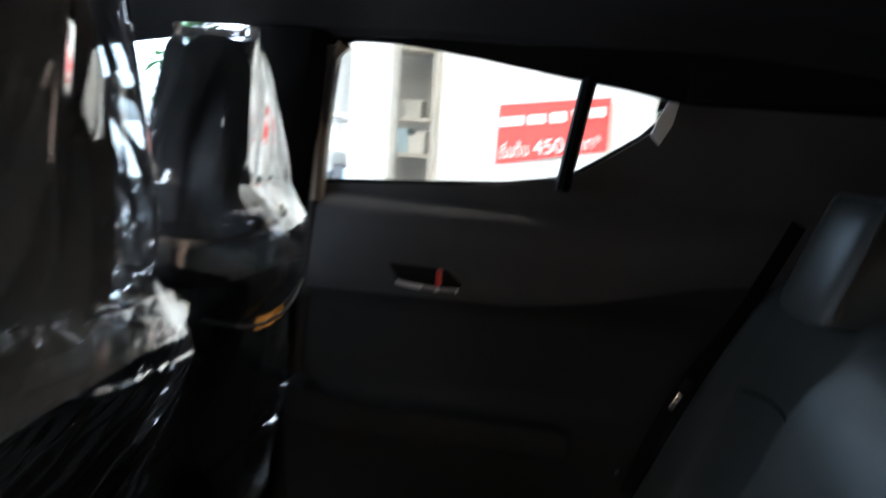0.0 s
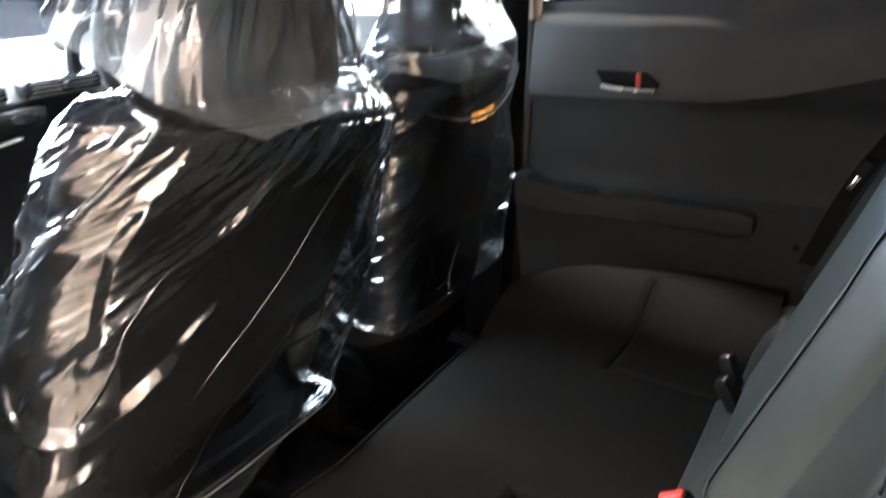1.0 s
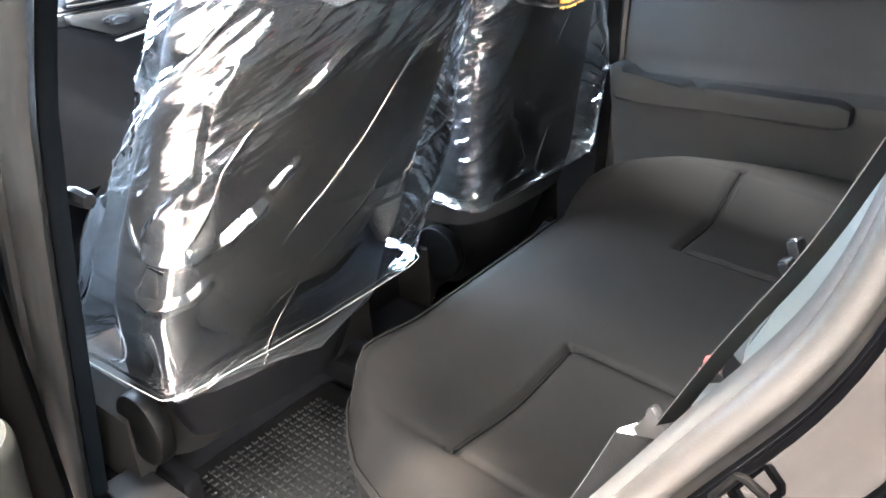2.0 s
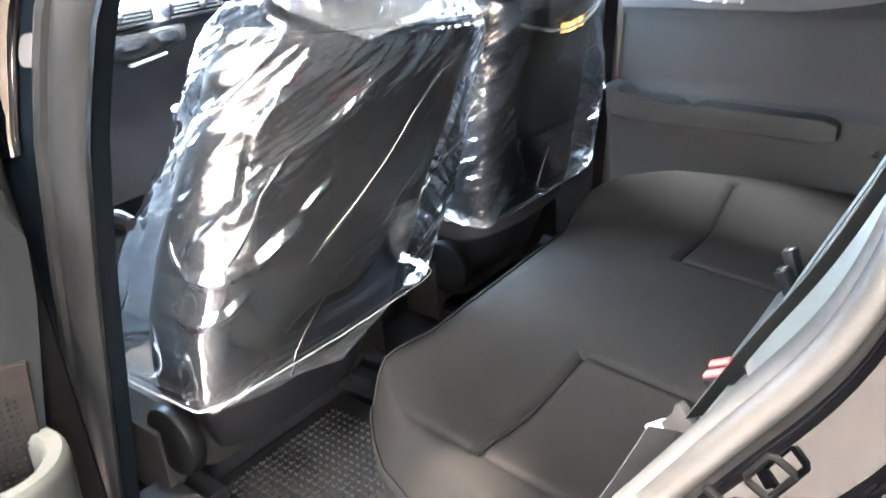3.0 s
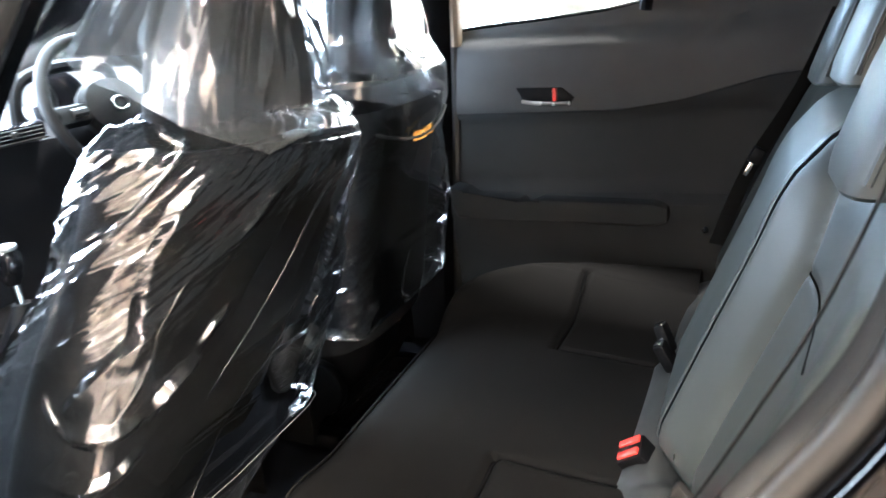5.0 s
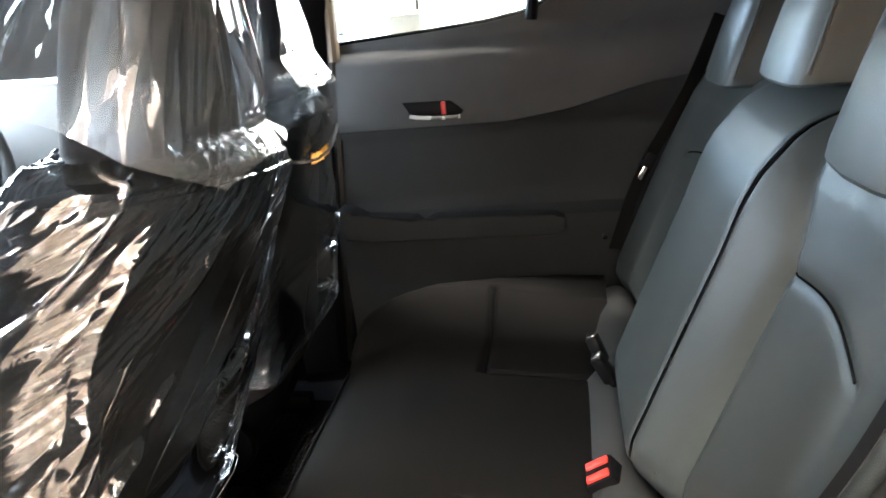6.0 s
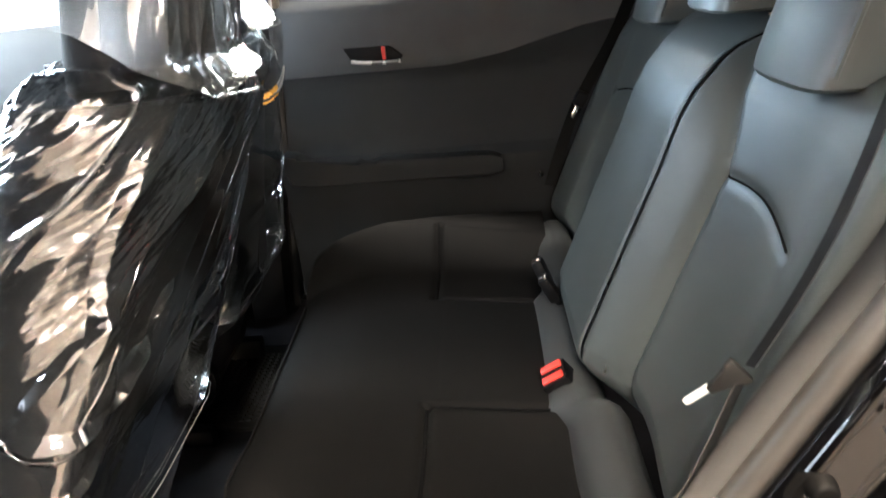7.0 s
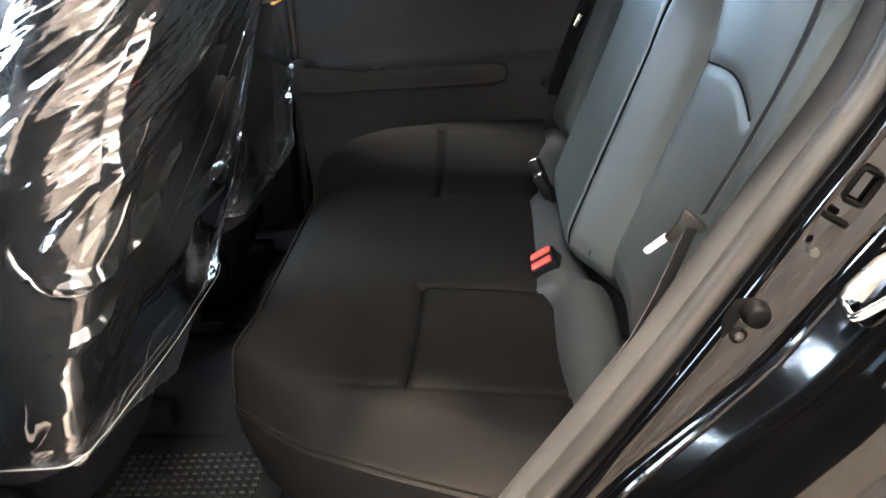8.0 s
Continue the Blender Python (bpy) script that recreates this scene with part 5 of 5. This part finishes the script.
def cover(cy, seed, label):
    """A taut clear bag over a backrest, crumpled at the outer shoulder and the hem, and a second one hung over the headrest."""
    near = cy < 0
    c = thing("plastic_cover", label, "plastic cover", group="clear seat covers", at=(-0.35, cy, 0.55))
    nz, na = (380, 900) if near else (220, 480)
    zs = [0.53 + (1.112 - 0.53) * (k / nz) for k in range(nz + 1)]
    pts = np.array([[tuple(p) for p in seat_ring(z, 0.0, cy, na, lerp([(0.55, 15.0), (0.80, 13.0), (0.88, 5.0), (0.95, 3.0), (1.06, 2.6)], z)[0])] for z in zs])
    turns = np.arange(na) * math.tau / na
    tangent = np.roll(pts, -1, axis=1) - np.roll(pts, 1, axis=1)
    way = np.stack([tangent[..., 1], -tangent[..., 0], 0 * tangent[..., 0]], axis=-1)
    way /= np.linalg.norm(way, axis=-1, keepdims=True)
    # surface lengths: u round the seat from the middle of its rear, towards the car's middle, v upwards
    steps = np.linalg.norm(np.diff(pts, axis=1, append=pts[:, :1]), axis=-1)
    u = np.cumsum(steps, axis=1) - steps
    u = np.where(turns[None, :] > math.pi, u - steps.sum(axis=1, keepdims=True), u)
    v = pts[..., 2]
    y = pts[..., 1] - cy
    cloud = grid_noise(pts, 7.0, seed)
    d = 0.006 * grid_noise(pts, 2.6, seed + 3) * 1.0
    d = (d + np.roll(d, 2, 0) + np.roll(d, -2, 0) + np.roll(d, 2, 1) + np.roll(d, -2, 1)) / 5
    # long shallow tension creases from the shoulder to the opposite hem
    d += 0.0035 * crumple(u, v, 0.95, 0.34, 0.085, 11 + int(seed))
    if near:
        bunched = smooth_step(0.925, 0.985, v - pts[..., 1] - 0.465 + 0.07 * cloud) * smooth_step(0.85, 0.92, v)
        hem = smooth_step(0.625, 0.600, v) * smooth_step(0.10, -0.14, y)
        rim = smooth_step(0.150, 0.205, y) * smooth_step(0.20, -0.05, cloud) * 0.8
        loose = np.clip(smooth_step(0.02, 0.35, cloud) * smooth_step(-0.09, -0.20, y) * smooth_step(0.88, 0.80, v) * 0.35, 0, 1)
        collar = smooth_step(0.985, 1.04, v) * smooth_step(-0.14, 0.02, y)
        tight = np.clip(np.maximum.reduce([bunched, hem, rim, loose, 0.8 * collar]), 0, 1)
        d += tight * (0.0050 * crumple(u, v, 0.85, 0.120, 0.034, 5) + 0.0048 * crumple(u, v, 0.62, 0.085, 0.0150, 6) + 0.0024 * crumple(u, v, 0.38, 0.060, 0.0072, 7))
        d += 0.0035 * smooth_step(-0.20, -0.25, y) * crumple(u, v, 1.15, 0.10, 0.03, 8)
        for line, up, down, tall in FLAPS:
            path = []
            for yy, zz in line:
                off = (pts[:, :, 1] - yy) ** 2 + (v - zz) ** 2 + 10.0 * (pts[:, :, 0] < (pts[:, :, 0].max(axis=1, keepdims=True) - 0.085))
                k, i = np.unravel_index(np.argmin(off), off.shape)
                path.append((u[k, i], v[k, i]))
            d += fold(u, v, path, up, down, tall)
    else:
        low = smooth_step(0.78, 0.68, v - 0.35 * np.abs(y - 0.05))
        high = smooth_step(1.00, 1.07, v) * smooth_step(-0.02, 0.10, y)
        tight = np.clip(low * smooth_step(-0.25, 0.25, cloud + 0.1) + 0.8 * high + 0.5 * smooth_step(-0.16, -0.20, y), 0, 1)
        d += tight * (0.011 * crumple(u, v, 0.60, 0.080, 0.022, 15) + 0.005 * crumple(u, v, 0.3, 0.040, 0.009, 16))
    pts = pts + way * d[..., None]
    # hem: hangs lower at the rear outer corner, gathered
    hk = nz // 10
    for k in range(hk):
        f = 1 - k / hk
        pts[k, :, 2] += f * ((0.004 if near else 0.012) * np.sin(3 * turns + seed) + 0.002 * np.sin(11 * turns + seed) + 0.075 * smooth_step(0.05, 0.2, y[k]) * (1 if near else 0.3) + (0.045 * smooth_step(0.02, -0.20, y[k]) if near else 0.07))
        pts[k, :, 0] += f * 0.012 * np.cos(turns)
    # the bag closes over the shoulders towards the headrest's foot
    mid = np.array(pad_at(cy, 1.13)[0])
    lid = [pts[-1] + (mid - pts[-1]) * f for f in np.linspace(0.06, 0.66, 14)]
    for k, ring in enumerate(lid):
        ring[:, 2] += 0.010 * math.sin(1.57 * (k + 1) / 14) + 0.010 * crumple(u[-1], v[-1] - 0.012 * k, 0.4, 0.06, 0.022, 31)
    bm = bmesh.new()
    low = nz // 13
    quads(bm, [[tuple(p) for p in row] for row in [*pts[low:], *lid]], close_u=True)
    hem_mesh = bmesh.new()
    quads(hem_mesh, [[tuple(p) for p in row] for row in pts[:low + 1]], close_u=True)
    part("hem", hem_mesh, FILM_HEM, c, "gathered hem in milkier film")
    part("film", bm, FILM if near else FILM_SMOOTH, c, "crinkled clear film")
    # hood: gathered over the headrest's tip, falling in long pleats to an uneven hem
    hem_at = [(-3.15, 1.20, 0.4), (-2.3, 1.215, 1.0), (-1.6, 1.175, 0.45), (-1.1, 1.135, 0.1), (-0.75, 1.112, 0.0), (-0.38, 1.088, 0.0), (-0.15, 1.092, 0.0), (0.1, 1.096, 0.0), (0.7, 1.100, 0.0), (1.4, 1.110, 0.0), (3.15, 1.150, 0.0)] if near else \
        [(-3.15, 1.10, 0.0), (-2.4, 1.07, 0.0), (-1.8, 1.04, 0.0), (-1.4, 1.012, 0.0), (-1.0, 0.986, 0.0), (-0.6, 0.972, 0.0), (-0.3, 0.970, 0.0), (0.0, 0.978, 0.0), (0.3, 1.000, 0.0), (0.6, 1.040, 0.0), (0.9, 1.085, 0.0), (1.6, 1.12, 0.0), (3.15, 1.10, 0.0)]
    nh, ns = 420, 130
    ang = (np.arange(nh) + 0.5) * math.tau / nh - math.pi
    rows = np.zeros((ns + 1, nh, 3))
    for i, a in enumerate(ang):
        low, flare = lerp(hem_at, a)
        ca, sa = math.cos(a), math.sin(a)
        for k in range(ns + 1):
            z = 1.385 + (low - 1.385) * k / ns
            mid, half = pad_at(cy, max(z, 1.115))
            gap = 0.012 + 0.016 * step(1.36, 1.12, z)
            hw, th = max(half, 0.02) + gap, 0.048 + gap
            hw, th = hw * (1 + 0.35 * flare * k / ns), th * (1 + 0.9 * flare * k / ns)
            e = 0.75
            if near and z < 1.115:
                hw *= 1 + 0.25 * step(1.115, 1.0, z)
            if not near:
                # drawn in at the pad's foot, then bulging over the backrest's top to a gathered rim
                swell = lerp([(0.96, 0.78), (0.985, 0.92), (1.02, 1.06), (1.06, 1.15), (1.10, 1.15), (1.14, 1.05), (1.165, 0.94), (1.19, 0.97), (1.23, 1.0)], z)[0]
                hw, th = hw * swell, th * (0.3 + 0.7 * swell) * (1 + 0.45 * step(1.17, 1.10, z))
                e = 0.75 + 0.2 * step(1.18, 1.10, z)
            p = Vector((mid.x + th * math.copysign(abs(ca) ** e, ca), mid.y + hw * math.copysign(abs(sa) ** e, sa), z))
            if near and z < 1.135 and ca > 0:
                xr, wide, deep = lerp(STATIONS, max(min(z, 1.10), 0.5))
                ease = step(1.135, 1.09, z)
                p.x += ease * max(0.0, xr + upright(cy, z) + 0.016 + 0.010 * math.cos(min(1, abs(p.y - cy) / 0.2) * 1.57) - p.x)
            rows[k, i] = p
    lean = np.stack([np.cos(ang), np.sin(ang), 0 * ang], axis=1)[None]
    hu, hv = np.broadcast_to(ang * 0.15, rows.shape[:2]), rows[..., 2]
    drop = (np.arange(ns + 1) / ns)[:, None]
    deep = (0.35 + 0.65 * drop) * (0.030 * crumple(hu, hv, 1.66 if near else 1.3, 0.34, 0.085, 21 + int(seed)) + 0.007 * crumple(hu, hv, 1.30, 0.11, 0.030, 22))
    deep = deep * (1 - 0.65 * smooth_step(0.70, 1.0, drop)) * (1 if near else 1 - 0.7 * smooth_step(1.17, 1.12, hv))
    rows = rows + lean * deep[..., None]
    bm = bmesh.new()
    g = quads(bm, [[tuple(p) for p in row] for row in rows], close_u=True)
    bm.faces.new(g[0])
    part("hood", bm, FILM_HOOD, c, "clear pleated film over the headrest")
    even = [Vector(sum(pts[hk][(k + e) % na] for e in range(-16, 17)) / 33) for k in range(0, na, 5)]
    if near:
        part("weld_line", tube([p + (p - Vector((-0.5, cy, p.z))).normalized() * 0.010 for p in even], 0.0009, 6, closed=True), FILM_EDGE, c, "welded line above the hem")
    if not near:
        rim = [Vector(rows[-1][i]) + 0.004 * Vector(lean[0][i]) for i in range(0, nh, 3) if -1.20 < ang[i] < 0.45]
        part("gathered_rim", tube(rim, 0.0036, 6), FILM_EDGE, c, "gathered film rim of the hood")
        # narrow golden strip laid along part of the rim
        bm = bmesh.new()
        spots = [Vector(rows[-1][i]) for i in range(nh) if -0.48 < ang[i] < 0.02]
        quads(bm, [[p + Vector((0.004 + 0.003 * math.sin(9 * n), 0, h + 0.003 * math.sin(2.3 * n + h * 300))) for n, p in enumerate(spots)] for h in (-0.006, 0.0, 0.007, 0.013)])
        part("rim_strip", bm, GOLDEN, c, "crumpled golden strip on the rim")
    return c


cover(-0.345, 1.3, "crinkled clear plastic cover over the near front seat")
cover(0.368, 6.1, "crinkled clear plastic cover over the driver's seat")

# ---- dashboard side ----
dash = thing("dashboard", "dark grey dashboard with silver trim and air vents", "dashboard", at=(-1.45, MID, 0.8))
prof = [(-2.16, 1.00), (-1.80, 1.045), (-1.52, 1.06), (-1.36, 1.045), (-1.30, 1.0), (-1.31, 0.93), (-1.36, 0.86), (-1.40, 0.70), (-1.45, 0.55), (-1.75, 0.50)]
part("dash_pad", loft([[(x, MID + y, z - 0.03 * abs(y)) for x, z in prof] for y in (-0.70, -0.5, -0.3, -0.1, 0.1, 0.3, 0.5, 0.70)]), DASH, dash, "dark grey dash pad")
part("trim_strip", prism([(-0.50, 0.955), (-0.10, 0.965), (-0.02, 0.985), (-0.02, 1.005), (-0.12, 0.99), (-0.50, 0.985)], lambda u, v, d: (-1.288 + d, MID + u, v), -0.05, 0.005), DASH_SILVER, dash, "silver trim strip")
def dash_plane(x):
    return lambda u, v, d: Vector((x + d, u, v))


for yy in (-0.10, 0.13):
    v = part("air_vent", rbox((-1.30, yy, 1.022), (0.05, 0.19, 0.040), 0.010), GLOSS_BLACK, dash, "black air vent")
    for j in (-0.009, 0.0, 0.009):
        part("vane", rbox((-1.277, yy, 1.024 + j), (0.006, 0.165, 0.0025), 0.001), TRIM, v)
    part("vent_rim", rbox((-1.274, yy, 1.004), (0.008, 0.185, 0.005), 0.002), DASH_SILVER, v, "thin silver lower rim")
    part("vent_knob", rbox((-1.271, yy, 1.024), (0.012, 0.014, 0.012), 0.003), DASH_SILVER, v)
pn = part("control_panel", prism([(-0.200, 0.985), (-0.195, 0.965), (-0.100, 0.925), (0.066, 0.950), (0.070, 0.985)], dash_plane(-1.300), 0.030, 0.006), DASH_SILVER, dash, "pale silver control panel")
for yy, zz, w in ((-0.085, 0.962, 0.042), (0.012, 0.966, 0.034)):
    part("display", prism([(yy + w * math.copysign(abs(math.cos(k * math.tau / 20)) ** 0.6, math.cos(k * math.tau / 20)), zz + 0.011 * math.sin(k * math.tau / 20)) for k in range(20)], dash_plane(-1.272), 0.006, 0.001), GLOSS_BLACK, pn, "dark rounded display")
part("chrome_strip", rbox((-1.282, -0.045, 0.921), (0.022, 0.10, 0.006), 0.002, turn=Matrix.Rotation(0.12, 4, "X")), SILVER, dash, "bright strip under the panel")
part("instrument_hood", tube(smooth_path([(-1.34, MID + 0.17, 1.03), (-1.33, MID + 0.19, 1.13), (-1.33, MID + 0.33, 1.155), (-1.33, MID + 0.47, 1.13), (-1.34, MID + 0.49, 1.03)]), 0.016, 8), TRIM_BLACK, dash, "black instrument hood")
part("dial_ring", tube([(-1.345, MID + 0.245 + 0.055 * math.cos(k * math.tau / 28), 1.075 + 0.055 * math.sin(k * math.tau / 28)) for k in range(28)], 0.004, 6, closed=True), DASH_SILVER, dash, "silver dial ring")
part("dial_face", disc((-1.36, MID + 0.33, 1.06), (1, 0, 0.2), 0.085, 0.02, 28), GLOSS_BLACK, dash)
console = thing("centre_console", "black centre console with gear lever gaiter", "console", at=(-1.1, MID, 0.4))
part("console_body", rbox((-1.02, MID, 0.46), (0.72, 0.20, 0.34), 0.03), TRIM_BLACK, console)
part("surround", rbox((-1.09, MID - 0.02, 0.655), (0.20, 0.13, 0.02), 0.008), GLOSS_BLACK, console, "gloss black lever surround")
gear = thing("gear_lever", "gear lever with black and silver knob", "gear lever", at=(-1.12, MID - 0.03, 0.66))
GX = Vector((-1.04, -0.135, -0.01))
part("gaiter", loft([[GX + Vector((r * math.cos(a), r * math.sin(a), z)) for a in [k * math.tau / 16 for k in range(16)]] for r, z in ((0.06, 0.665), (0.045, 0.69), (0.028, 0.72), (0.016, 0.745))]), TRIM_BLACK, gear, "leather gaiter")
part("shaft", tube([GX + Vector((0, 0, 0.74)), GX + Vector((-0.005, 0, 0.79))], 0.009, 10), CHROME, gear)
part("knob", loft([[GX + Vector((-0.006 + r * math.cos(a), r * math.sin(a), z)) for a in [k * math.tau / 20 for k in range(20)]] for r, z in ((0.014, 0.785), (0.022, 0.80), (0.026, 0.825), (0.025, 0.845), (0.018, 0.858), (0.006, 0.863))]), GLOSS_BLACK, gear, "round black knob")
part("knob_cap", disc(GX + Vector((-0.006, 0, 0.860)), (0, 0, 1), 0.022, 0.010, 20, 0.003), SILVER, gear, "silver knob cap")

wheel = thing("steering_wheel", "dark leather steering wheel with round silver emblem", "steering wheel", at=(-1.18, 0.40, 1.03))
WC, WT = Vector((-1.20, 0.365, 1.047)), Matrix.Rotation(radians(66), 3, "Y")


def wp(r, a, h=0.0):
    return WC + WT @ Vector((r * math.cos(a), r * math.sin(a), h))


part("rim", tube([wp(0.185, k * math.tau / 48) for k in range(48)], 0.0155, 12, closed=True), WHEEL, wheel, "leather rim")
part("airbag_cover", loft([[wp(r * (1 + 0.12 * math.cos(2 * a + math.pi)), a, h) for a in [k * math.tau / 32 for k in range(32)]] for r, h in ((0.085, -0.02), (0.09, 0.0), (0.080, 0.018), (0.05, 0.027), (0.01, 0.029))]), WHEEL, wheel, "dark grey hub cover")
for a in (math.pi / 2, -math.pi / 2, 0.0):
    part("spoke", tube([wp(0.07, a, 0.0), wp(0.13, a, -0.004), wp(0.178, a, -0.002)], 0.020, 8, side=WT @ Vector((0, 0, 1)), r2=0.028), WHEEL, wheel)
part("switch_pod", tube([wp(0.10, -math.pi / 2, 0.016), wp(0.14, -math.pi / 2, 0.013)], 0.012, 8), DASH_SILVER, wheel, "silver switch pod")
part("emblem", tube([wp(0, 0, 0.031) + WT @ Vector((0.017 * math.cos(k * math.tau / 24), 0.024 * math.sin(k * math.tau / 24), 0)) for k in range(24)], 0.0022, 6, closed=True), CHROME, wheel, "oval silver emblem")
part("column_cowl", tube([WC - WT @ Vector((0, 0, 0.03)), WC - WT @ Vector((0, 0, 0.2))], 0.055, 16), TRIM_BLACK, wheel)

# mats
def floor_mat(x0, x1, y0, y1, label):
    m = thing("floor_mat", label, "floor mat", group="floor mats", at=((x0 + x1) / 2, (y0 + y1) / 2, 0.28))
    part("mat", rbox(((x0 + x1) / 2, (y0 + y1) / 2, 0.282), (x1 - x0, y1 - y0, 0.012), 0.005), MAT, m)
    bm = bmesh.new()
    nx, ny = int((x1 - x0 - 0.06) / 0.016), int((y1 - y0 - 0.06) / 0.016)
    for i in range(nx):
        for j in range(ny):
            x, y = x0 + 0.03 + 0.016 * i, y0 + 0.03 + 0.016 * j
            vs = [bm.verts.new((x + a, y + b, 0.288 + h)) for a, b, h in ((-0.005, -0.005, 0), (0.005, -0.005, 0), (0.005, 0.005, 0), (-0.005, 0.005, 0), (-0.0035, -0.0035, 0.003), (0.0035, -0.0035, 0.003), (0.0035, 0.0035, 0.003), (-0.0035, 0.0035, 0.003))]
            for q in ((4, 5, 6, 7), (0, 1, 5, 4), (1, 2, 6, 5), (2, 3, 7, 6), (3, 0, 4, 7)):
                bm.faces.new([vs[k] for k in q])
    tagged(part("tread_studs", bm, MAT, m, "rows of square rubber studs", smooth=False), kind="stuff")


floor_mat(-0.62, -0.30, -0.56, -0.17, "black rubber floor mat with square studs")
floor_mat(-0.66, -0.30, 0.24, 0.62, "black rubber floor mat with square studs")
